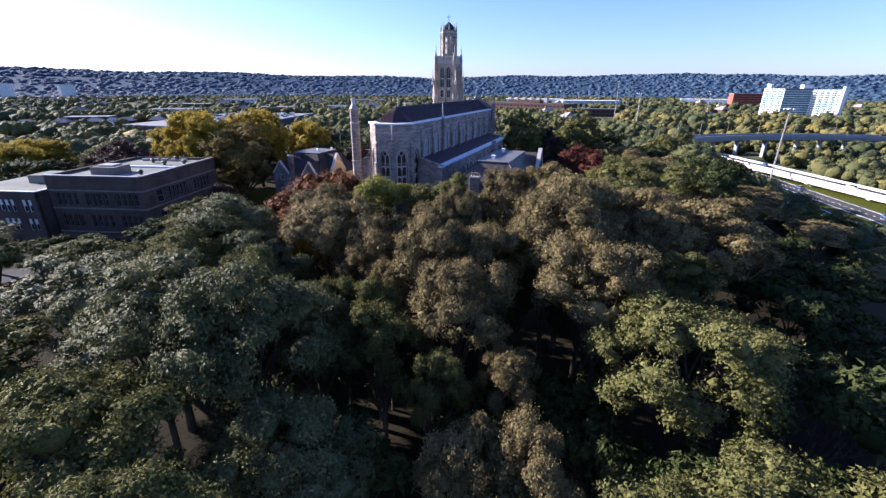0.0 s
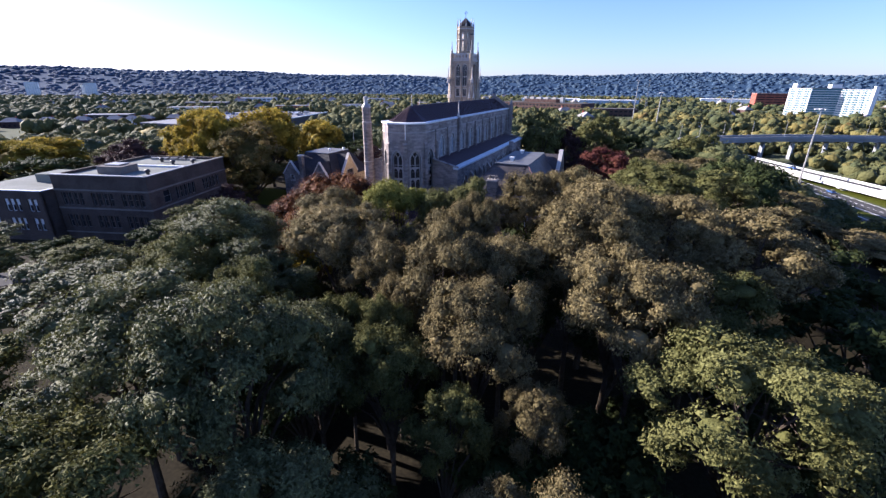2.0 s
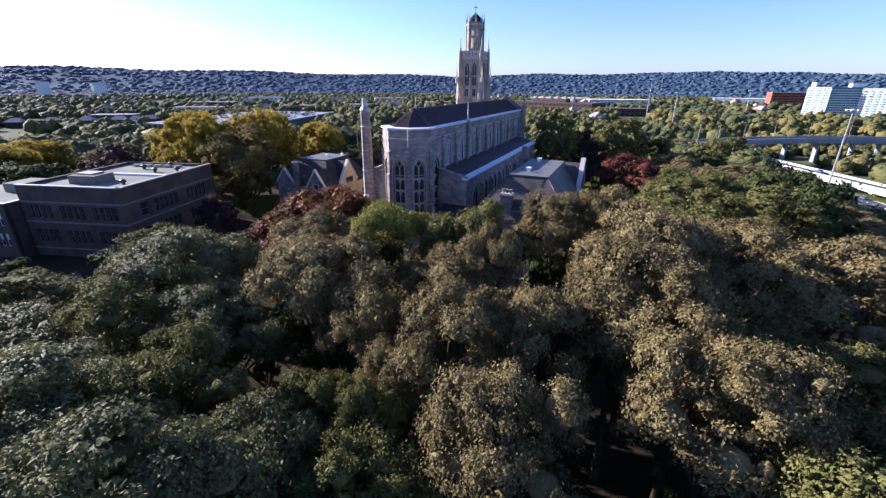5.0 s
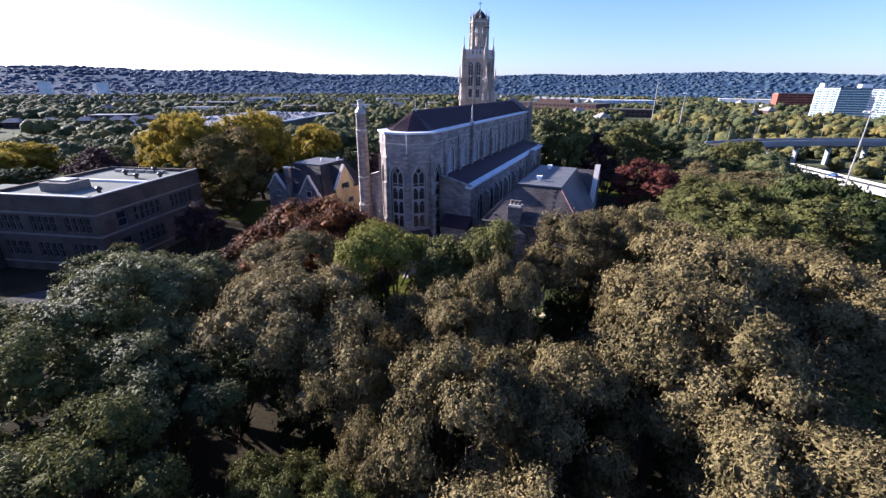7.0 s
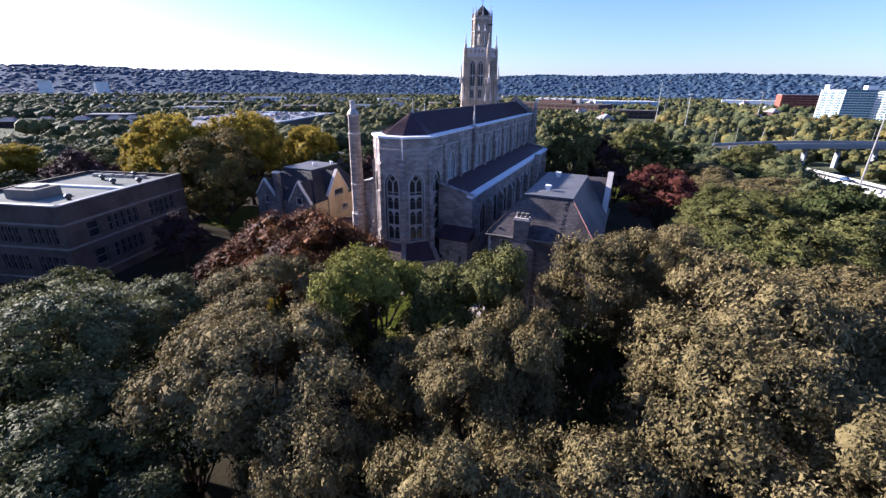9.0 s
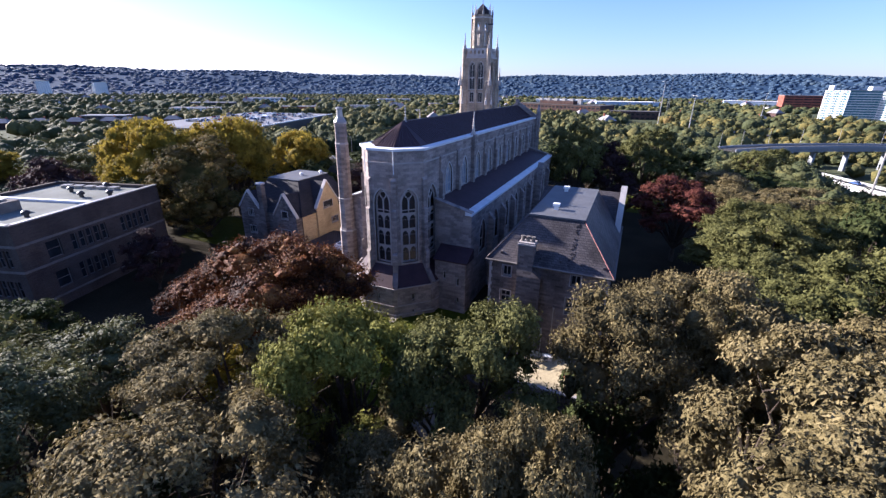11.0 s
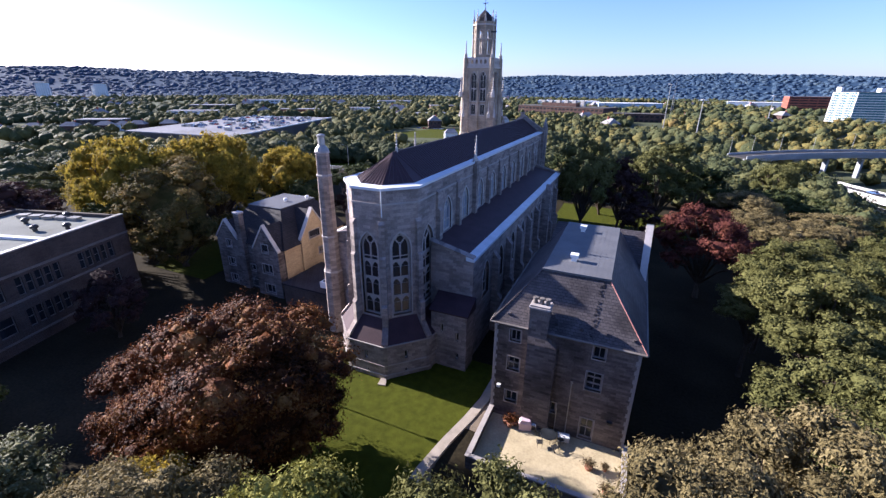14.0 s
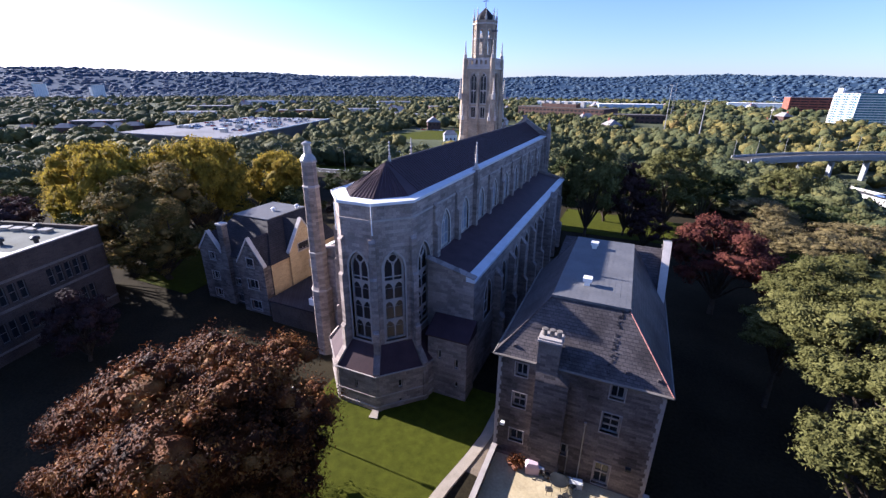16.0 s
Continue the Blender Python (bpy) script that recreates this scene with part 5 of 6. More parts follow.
# ---- school ----
def build_school():
    base = pose(-39.4, -20.0, 0, 0, 0, 16.0)
    ob = thing("school", "flat-roofed brown brick school with rows of windows", "school", base)
    W, D, H = 18.8, 23.0, 11.5
    def flank(length, groups, levels):
        holes = []
        for c, k in groups:
            for v in levels:
                holes += [rect(c + (i - (k - 1) / 2) * 1.15, v, 0.86 if k > 1 else 1.9, 2.3) for i in range(k)]
        return holes
    for origin, run, length, groups in (((0, 0, 0), (0, 1), D, ((4.3, 1), (9.4, 5), (17.4, 5))), ((-W, 0, 0), (1, 0), W, ((3.4, 4), (9.4, 4), (15.4, 4)))):
        holes = flank(length, groups, (2.4, 6.6))
        wall = part("wall", Shape().panel((*origin[:2], -1), run, [(0, 0), (length, 0), (length, H + 1.6), (0, H + 1.6)], [[(a, b + 1) for a, b in h] for h in holes], 0.5, False), BRICK, ob)
        for h in holes:
            window(wall, origin, run, h, GLASS_WIN, 1, (h[0][1] + 1.2,), 0, DULL, 0.2, 0.06, 0)
        u = Vector((run[0], run[1], 0))
        n = Vector((u.y, -u.x, 0))
        o = Vector(origin)
        for z, h, m_ in ((1.3, 0.25, DULL), (5.9, 0.3, DULL), (9.3, 0.3, DULL), (H + 0.6, 0.16, STEEL)):
            low = [o + n * 0.1 + Vector((0, 0, z)), o + u * length + n * 0.1 + Vector((0, 0, z)), o + u * length - n * (0.55 if m_ is STEEL else 0.02) + Vector((0, 0, z)), o - n * (0.55 if m_ is STEEL else 0.02) + Vector((0, 0, z))]
            part("coping" if m_ is STEEL else "string_course", Shape().solid(low, [c + Vector((0, 0, h)) for c in low]), m_, wall)
    part("wall", Shape().box(-W, D - 0.5, -1, 0, D, H + 0.6).box(-W, 0.5, -1, -W + 0.5, D - 0.5, H + 0.6), BRICK, ob)
    roof = part("roof", Shape().box(-W + 0.5, 0.5, H - 0.3, -0.5, D - 0.5, H + 0.1), GRAVEL, ob, "pale gravel roof")
    part("expansion_curb", Shape().box(-W + 0.5, 12.0, H + 0.1, -0.5, 12.7, H + 0.45), LEAD, roof)
    pent = part("penthouse", Shape().box(-13.2, 4.2, H, -8.2, 8.2, H + 1.5), DULL, roof)
    part("hood", Shape().box(-12.4, 5.2, H + 1.5, -9.4, 7.6, H + 1.75), STEEL, pent)
    for k, (x, y) in enumerate(((-3.8, 5.2), (-3.0, 17.0), (-11.0, 18.0), (-15.0, 9.0), (-6.5, 15.5), (-8.0, 21.5))):
        v = thing("roof_fan", "dark mushroom exhaust fan on the school roof", "vent", base @ pose(x, y, H + 0.1), "fans on the school roof")
        part("neck", Shape().ring(0, 0, 0.28, 0, 0.5, 10), DARK_METAL, v)
        part("hood", Shape().ring(0, 0, 0.5, 0.45, 0.75, 12, 0.48).ring(0, 0, 0.48, 0.75, 0.95, 12, 0.2), DARK_METAL, v)
    for k in range(5):
        v = thing("roof_skylight", "low metal curb hatch on the school roof", "roof hatch", base @ pose(-6 - 2.2 * k, D - 2.2, H + 0.1, 0, 0, 5 * k), "hatches on the school roof")
        part("curb", Shape().box(-0.7, -0.5, 0, 0.7, 0.5, 0.35), STEEL, v)
        part("cover", Shape().box(-0.8, -0.6, 0.35, 0.8, 0.6, 0.45), DECK, v)
    wing = thing("school_wing", "lower brown brick wing of the school with pale blinds", "school", base)
    holes = flank(16, ((4.0, 3), (9.5, 3), (13.6, 2)), (2.0, 5.6))
    wall = part("wall", Shape().panel((-W - 16.5, -2.0, -1), (1, 0), [(0, 0), (16, 0), (16, 10.4), (0, 10.4)], [[(a, b + 1) for a, b in h] for h in holes], 0.4), BRICK, wing)
    for h in holes:
        win = window(wall, (-W - 16.5, -2.0, 0), (1, 0), h, GLASS_WIN, 1, (h[0][1] + 1.2,), 0, WHITE, 0.2, 0.06, 0)
        part("blind", Shape().panel((-W - 16.5, -1.72, 0), (1, 0), [(h[0][0] + 0.04, h[0][1] + 1.2), (h[1][0] - 0.04, h[0][1] + 1.2), (h[1][0] - 0.04, h[2][1] - 0.04), (h[0][0] + 0.04, h[2][1] - 0.04)], (), 0.03), WHITE, win)
    part("wall", Shape().box(-W - 0.9, -2.0, -1, -W - 0.5, 10, 9.4), BRICK, wing)
    part("roof", Shape().box(-W - 16.5, -1.6, 9.0, -W - 0.9, 16, 9.4), GRAVEL, wing)
    part("coping", Shape().box(-W - 16.5, -2.1, 9.4, -W - 0.4, -1.6, 9.55).box(-W - 0.95, -1.6, 9.4, -W - 0.4, 10, 9.55), LEAD, wing)
    part("penthouse", Shape().box(-W - 9, 5, 9.3, -W - 3, 10, 11.0), GRAVEL, wing)


build_school()


# ---- trees ----
OLIVE, GREEN, SILVER = "olive-brown thin-leaved tree with feathery round crown", "fresh green broad-leaved tree with loose crown", "grey-green tree with pale-backed leaves"
KINDS = {
    "olive": [make_tree(11, "olive", 5, 16, 15, 1650, 0.112, 8.0, "tree", OLIVE), make_tree(12, "olive", 5, 16, 12, 2050, 0.112, 8.6, "tree", OLIVE), make_tree(13, "olive", 5, 16, 18, 1400, 0.112, 7.4, "tree", OLIVE)],
    "green": [make_tree(21, "green", 5, 16, 16, 1550, 0.118, 7.6, "tree", GREEN), make_tree(22, "green", 5, 16, 19, 1350, 0.118, 7.0, "tree", GREEN)],
    "silver": [make_tree(31, "silver", 5, 16, 18, 1450, 0.116, 7.2, "tree", SILVER), make_tree(32, "silver", 5, 16, 15, 1700, 0.116, 7.6, "tree", SILVER)],
    "lime": [make_tree(26, "lime", 5, 16, 19, 1400, 0.118, 7.4, "tree", "yellow-green tree with loose sunlit crown")],
    "olive_far": [make_tree(14, "olive", 5, 16, 16, 760, 0.155, 7.2, "tree", OLIVE, tufts=12), make_tree(15, "olive", 5, 16, 14, 840, 0.155, 7.8, "tree", OLIVE, tufts=12)],
    "green_far": [make_tree(24, "green", 5, 16, 16, 760, 0.155, 7.0, "tree", GREEN, tufts=12)],
    "silver_far": [make_tree(34, "silver", 5, 16, 16, 760, 0.155, 7.0, "tree", SILVER, tufts=12)],
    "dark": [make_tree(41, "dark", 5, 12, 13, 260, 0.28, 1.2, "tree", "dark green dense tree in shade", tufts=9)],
    "maple": [make_tree(51, "maple", 5, 8.5, 40, 1700, 0.072, 0.2, "tree", "broad red-brown maple in autumn leaf", 0.45, 0.95, 0.46, 18, 0.66)],
    "yellow": [make_tree(61, "yellow", 5, 9, 24, 560, 0.17, 0.8, "tree", "large tree in yellow autumn leaf", 0.6, 0.6, 0.40, 12, 0.5)],
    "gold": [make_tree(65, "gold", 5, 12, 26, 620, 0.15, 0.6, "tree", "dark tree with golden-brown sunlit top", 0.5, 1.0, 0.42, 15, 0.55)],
    "red": [make_tree(71, "red", 5, 10, 18, 800, 0.13, 2.0, "tree", "dark red autumn tree with bare twigs", 0.8, 0.5)],
    "purple": [make_tree(81, "purple", 5, 11, 18, 330, 0.24, 1.2, "tree", "dark purple-leaved dense tree", 0.5, 0.7, 0.42, 9)],
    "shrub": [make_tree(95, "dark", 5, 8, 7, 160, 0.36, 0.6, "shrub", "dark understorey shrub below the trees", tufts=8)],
    "leafy": [make_tree(91, "green", 5, 12, 22, 460, 0.21, 1.6, "tree", "broad green tree beyond the church", 0.6, 0.6, 0.40, 10)],
}
TALL = {"olive": 16, "green": 16, "silver": 16, "lime": 16, "olive_far": 16, "green_far": 16, "silver_far": 16, "maple": 8.5, "yellow": 9, "red": 10, "purple": 11, "shrub": 8}
USED = set()


def route(x, y):
    """Ground distance from the line between (40, -76) and (22, -30)."""
    t = min(1.0, max(0.0, (-18 * (x - 40) + 46 * (y + 76)) / 2440))
    return math.hypot(x - 40 + 18 * t, y + 76 - 46 * t)


def plant(kind, x, y, top, radius, k=0, turn=None, group="trees below the church"):
    """Sets a tree on the ground: crown radius and the height of its top above the church lawn."""
    if kind in ("olive", "green", "silver") and route(x, y) > 27:
        kind += "_far"
    stock = KINDS[kind]
    ob = stock[k % len(stock)]
    tall = TALL.get(kind, 12)
    g = ground_z(x, y)
    turn = (x * 37 + y * 91) % 360 if turn is None else turn
    m = pose(x, y, g, 0, 0, turn) @ Matrix.Diagonal((radius / 5, radius / 5, (top - g) / tall, 1))
    if ob.name in USED:
        return copy_thing(ob, m @ Matrix.Diagonal((1 / ob.scale[0], 1 / ob.scale[1], 1 / ob.scale[2], 1)))
    USED.add(ob.name)
    ob.matrix_basis = m
    tagged(ob, group=group)
    return ob


# Dark kind at (55, 22) and (56.6, 10): shade put into their leaf colour.
NEAR = """lime 15 -27.4 18.6 4.6|green 20.8 -24.8 18.7 4.4|olive 7.9 -29.4 16.6 5|yellow 0.4 -25.2 10.4 3.4|olive 28.8 -20 18.4 4|olive 33 -17.4 18.8 4.6|olive 36 -25 20.2 5.2|green 37.4 -14.6 16.8 4.6|olive 24 -32.4 17.2 3.6
olive 30 -36.8 17.2 3.8|olive 35 -31 18.2 4.6|olive 25.6 -39.6 17.4 3.7|olive 13 -36 17.8 5|silver 0.5 -38 16.6 5.5|olive 38.6 -34.6 16.2 4.4|silver 9.4 -43.4 14.4 4.8|olive 30 -44.2 15.6 3.5|green 46 -44 15.8 5.6|silver 19.4 -55.4 18.8 5
silver 12.6 -56.6 16.4 5|silver 19.8 -49 14.4 3.8|green 24.6 -47.4 13.8 3.2|olive 40 -38.4 16.4 4.4|green 43.6 -3 16.6 5.4|olive 34.2 -56.4 13.2 2.4|olive 37.4 -56 13.2 2.3|green 45.2 -32.4 14.4 4.8|green 42 13 15.4 5.4|green 41 22 14.8 5|green 46.6 17 15 5
green 39.4 -3.6 14.4 5|green 41 5 13.8 5.2|green 38.6 16 12.4 4.6|olive 45 -12 16 5.6|olive 51 -22 16 5.8|olive 44 -21.6 17.4 5|silver 25.4 -58.8 13.4 4.2|green 17.4 -63.6 16.4 5|green 24 -67 16 4.4|green 48.6 -56.4 15 5|green 43.6 -57.4 13.6 4|dark 55.6 -41 12.4 5.6|green 30.4 -50.4 12 2.4
silver 8.6 -52.6 16 5.6|green 1.4 -43 15.8 5.4|green -8 -34.4 14.4 5.4|silver -5 -29.6 12.8 4.4|dark 34 -49 9 3.8|dark 37.6 -45.6 9.4 4|dark 29.6 -29 10.4 3.8|dark 20 -36 9.6 3.8|dark 15.6 -46.6 9 3.8|dark 40.4 -50 9 4|dark 51 -33 11 5.4
olive 53.6 -12 14.6 5.6|green 52 4 16.4 5.8|dark 59 -24 11 5.8|dark 55 22 17.2 5.8|dark 56.6 10 17.6 5.4|dark 61 -4 10 5.8|green -18 -42 10.6 6|silver -6 -50 13 6|green -22 -56 10 6|green 0 -62 13.4 6|silver 7 -70 15.6 5.6|dark -14 -62 9 6|green -32 -46 10 5
green -30 -68 12 6|dark 63 -50 11 6|dark 66 -30 9 6|olive 62 12 11 6|green 58 36 11 6.4|olive 49 44 11.6 5.6|dark -27 -27 8.6 4.6|dark -38 -38 7 4|green -46 -52 8 5
dark 68 -10 8 6|olive 66 32 8 6|green 47.6 32 12.4 5.4|dark 26.8 -56 9.4 3.8|dark 46 -49.6 9 4|dark 22 -43.4 9.4 3.4|olive 19.4 -31 14.2 3.6|green 10.6 -25.4 14 3.4|dark 6 -36 10 4|dark 39.4 -28.4 11 4|olive 25.2 -31.4 18.2 2.8|dark 28.6 -20.8 13.6 3.8|dark 31 -25 10.5 3.4|green 19.4 -44.6 13.8 2.6|green 22.8 -44.4 13.6 2.2|olive 22.4 -41.8 13.6 2.2|green 7.2 -42.6 14.4 3.4|olive 34.7 -48 12 2.2|olive 18.6 -38.2 15.2 3.2|green 12 -48.4 15.8 4"""
for i, line in enumerate(t for row in NEAR.splitlines() for t in row.split("|")):
    kind, *nums = line.split()
    x, y, top, r = map(float, nums)
    plant(kind, x, y, top, r, i)
# Tree at (-57, 5) is added and (-70, -2) raised to shade the court.
AROUND = """leafy 60 42 12 5.5|dark 66 53 11 6|leafy 71 64 10 6|maple -1.2 -16.2 16 8.8|maple -7.6 -17.4 12 6.6|red 36 36 15 7.2|leafy 15 63 21 6|purple 22.6 68 16 5|leafy 31 75 19.6 8|dark 39 80 15 6|purple 27 60 9 4|olive 46 64 12 6|dark 18 78 15 6|dark 54 72 12 7|olive 56 54 11 6|olive 45 52 11 5
yellow -60 12 23 9|yellow -53 24 23 8.5|yellow -72 16 19 8|yellow -46 38 19 7|gold -46.6 10.8 19.4 9|dark -57 5 13 5.4|dark -60 30 13 7|dark -40 34 13 6|purple -70 -2 15 7|purple -88 6 12 7|dark -90 -10 12 8|yellow -112 -6 14 9
leafy -100 14 12 8|yellow -126 8 13 9|purple -34 46 10 5|dark -60 54 11 7|dark -50 66 10 7|dark -40 80 10 7|leafy -30 90 9 6|maple -34 68 8 5|maple -22 86 7 4|dark -80 64 11 8|dark -96 50 11 8|purple -33.4 -8.5 9 3.8|leafy -80 38 12 8|silver -50 -40 8 5|green -60 -50 8 6
dark 3 112 10 6|dark 72 60 6 6|dark 76 78 4 6|leafy 82 98 2 6|dark 66 96 7 7|olive 74 44 6 6|olive 80 26 4 6|olive 84 6 3 6|olive 82 -14 3 6.6|green 78 -36 4 6.6|dark 92 52 0 6|leafy 66 116 12 6.5|leafy 60 105 12.4 6"""
for i, line in enumerate(t for row in AROUND.splitlines() for t in row.split("|")):
    kind, *nums = line.split()
    x, y, top, r = map(float, nums)
    plant(kind, x, y, top, r, i, group="trees round the church")

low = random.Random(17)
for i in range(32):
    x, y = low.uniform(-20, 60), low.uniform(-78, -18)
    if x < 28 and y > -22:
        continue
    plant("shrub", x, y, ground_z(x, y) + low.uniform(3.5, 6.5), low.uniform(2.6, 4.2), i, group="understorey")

for stock in KINDS.values():
    for ob in stock:
        if ob.name not in USED:
            for child in list(ob.children):
                bpy.data.objects.remove(child)
            bpy.data.objects.remove(ob)


# ---- town, roads and woods beyond ----
def bezier(points, n=24):
    p = [Vector(q) for q in points]
    return [tuple((1 - t) ** 3 * p[0] + 3 * t * (1 - t) ** 2 * p[1] + 3 * t * t * (1 - t) * p[2] + t ** 3 * p[3]) for t in (i / n for i in range(n + 1))]


def ribbon(shape, points, left, right, low, high):
    """A band that runs along a line in space, from left to right of it, between two heights."""
    rows = []
    for i, p in enumerate(points):
        p = Vector(p)
        d = Vector(points[min(i + 1, len(points) - 1)]) - Vector(points[max(i - 1, 0)])
        n = Vector((d.y, -d.x, 0)).normalized()
        rows.append([p + n * left + Vector((0, 0, low)), p + n * right + Vector((0, 0, low)), p + n * right + Vector((0, 0, high)), p + n * left + Vector((0, 0, high))])
    verts = [tuple(q) for r in rows for q in r]
    faces = [(3, 2, 1, 0), tuple(4 * (len(rows) - 1) + k for k in range(4))]
    for i in range(len(rows) - 1):
        faces += [(4 * i + k, 4 * i + (k + 1) % 4, 4 * i + 4 + (k + 1) % 4, 4 * i + 4 + k) for k in range(4)]
    return shape.add(verts, faces)


CONCRETE_PALE = surface("pale_bridge_concrete", (0.46, 0.45, 0.42), (0.62, 0.60, 0.56), 0.12, 0.85)
CONCRETE_GREY = surface("grey_bridge_concrete", (0.22, 0.23, 0.24), (0.32, 0.33, 0.34), 0.1, 0.85)
STORE_ROOF = surface("store_roof", (0.17, 0.17, 0.175), (0.27, 0.27, 0.275), 0.03, 0.8)
STORE_WALL = surface("store_wall", (0.07, 0.065, 0.06), (0.12, 0.11, 0.10), 0.1, 0.9)
BLUE_WALL = surface("pale_blue_cladding", (0.30, 0.38, 0.46), (0.42, 0.50, 0.58), 0.05, 0.6)
ROOF_TILE = surface("grey_shingle", (0.20, 0.19, 0.185), (0.30, 0.285, 0.27), 0.3, 0.8)
BROWN_WALL = masonry("factory_brick", (0.12, 0.075, 0.062), (0.085, 0.058, 0.052), (0.11, 0.09, 0.075), 4.0, 2.0, 0.3)


def build_viaduct(name, label, points, width, side, step, depth=1.5):
    ob = thing(name, label, "bridge")
    part("deck", ribbon(Shape(), points, -width / 2, width / 2, -0.5, 0.0), ASPHALT, ob, "asphalt deck")
    for sgn in (-1, 1):
        a, b = sorted((sgn * width / 2, sgn * (width / 2 + 0.45)))
        part("parapet", ribbon(Shape(), points, a, b, -0.6, 1.05), side, ob)
        a, b = sorted((sgn * (width / 2 - 1.6), sgn * (width / 2 - 0.6)))
        part("girder", ribbon(Shape(), points, a, b, -0.5 - depth, -0.5), side, ob)
    gone = 0.0
    for a, b in zip(points, points[1:]):
        gone += (Vector(b) - Vector(a)).length
        if gone > step:
            gone = 0.0
            g = ground_z(b[0], b[1])
            d = (Vector(b) - Vector(a)).normalized()
            n = Vector((d.y, -d.x, 0))
            o = Vector(b)
            pier = Shape().box(-1.2, -0.7, g - 1 - b[2], 1.2, 0.7, -1.9 - depth)
            pier.solid([(-1.2, -0.7, -1.9 - depth), (1.2, -0.7, -1.9 - depth), (1.2, 0.7, -1.9 - depth), (-1.2, 0.7, -1.9 - depth)], [(-width * 0.45, -0.8, -0.9 - depth), (width * 0.45, -0.8, -0.9 - depth), (width * 0.45, 0.8, -0.9 - depth), (-width * 0.45, 0.8, -0.9 - depth)])
            pier.box(-width * 0.45, -0.8, -0.9 - depth, width * 0.45, 0.8, -0.5 - depth)
            m = Matrix(((n.x, d.x, 0, o.x), (n.y, d.y, 0, o.y), (0, 0, 1, o.z), (0, 0, 0, 1)))
            part("pier", pier, side, ob, at=m)
    return ob


RAMP = bezier([(96, 262, -11.5), (118, 222, -13), (140, 178, -13.5), (196, 60, -15)])
build_viaduct("highway_ramp", "curved white concrete highway ramp on piers", RAMP, 9.0, CONCRETE_PALE, 26)
build_viaduct("highway_overpass", "long grey overpass on pale concrete piers", bezier([(74, 236, -3.2), (98, 256, -2.2), (147, 292, -2.0), (225, 322, -4)]), 11.0, CONCRETE_GREY, 17, 1.8)
build_viaduct("far_overpass", "distant grey highway overpass", bezier([(-10, 352, -6.4), (20, 362, -5.5), (50, 372, -5.5), (110, 395, -7)]), 12.0, CONCRETE_GREY, 22, 1.2)


def roadway(name, points, width, label, material=ASPHALT, lift=0.06, lines=True):
    pts = [(x, y, ground_z(x, y) + lift) for x, y, *_ in points]
    road = tagged(part(name, ribbon(Shape(), pts, -width / 2, width / 2, -0.6, 0.0), material), label, "road", kind="structure")
    if lines:
        for off in (-width / 2 + 0.4, width / 2 - 0.7):
            part("edge_line", ribbon(Shape(), pts, off, off + 0.3, 0.0, 0.03), WHITE, road)
        k = 0
        while k < len(pts) - 1:
            a, b = Vector(pts[k]), Vector(pts[k + 1])
            for j in range(3):
                p, q = a.lerp(b, j / 3), a.lerp(b, j / 3 + 0.14)
                part("lane_mark", ribbon(Shape(), [tuple(p), tuple(q)], -0.12, 0.12, 0.0, 0.03), WHITE, road)
            k += 1
    return road


VALLEY = bezier([(104, 268, 0), (118, 210, 0), (132, 150, 0), (158, 40, 0)])
roadway("road", VALLEY, 11.0, "asphalt highway carriageway with white lines")
roadway("road_slip", [(x - 15, y - 8, 0) for x, y, z in VALLEY], 7.5, "asphalt slip road below the trees")
tagged(part("verge", ribbon(Shape(), [(x + 14, y + 7, ground_z(x + 14, y + 7) + 0.05) for x, y, z in VALLEY], -7.5, 8.0, -0.6, 0.0), GRASS), "green verge beside the highway", "grass", kind="structure")
tagged(part("verge_inner", ribbon(Shape(), [(x - 8, y - 4, ground_z(x - 8, y - 4) + 0.05) for x, y, z in VALLEY], -2.2, 1.6, -0.6, 0.0), GRASS), "grass strip between carriageways", "grass", kind="structure")
roadway("street", bezier([(-190, 92, 0), (-100, 98, 0), (-40, 108, 0), (60, 150, 0)]), 12.0, "asphalt street in front of the church")
roadway("far_highway", bezier([(-40, 420, 0), (60, 380, 0), (140, 420, 0), (330, 470, 0)]), 24.0, "broad highway in the valley", lines=False)
sheet("park", [(-190, 262), (-120, 285), (-92, 330), (-120, 372), (-160, 345)], GRASS, "sunlit green park lawn", "grass", 0.05, 12)
sheet("park_small", [(-120, 110), (-40, 120), (-46, 138), (-124, 126)], GRASS, "roadside grass", "grass", 0.05, 12)


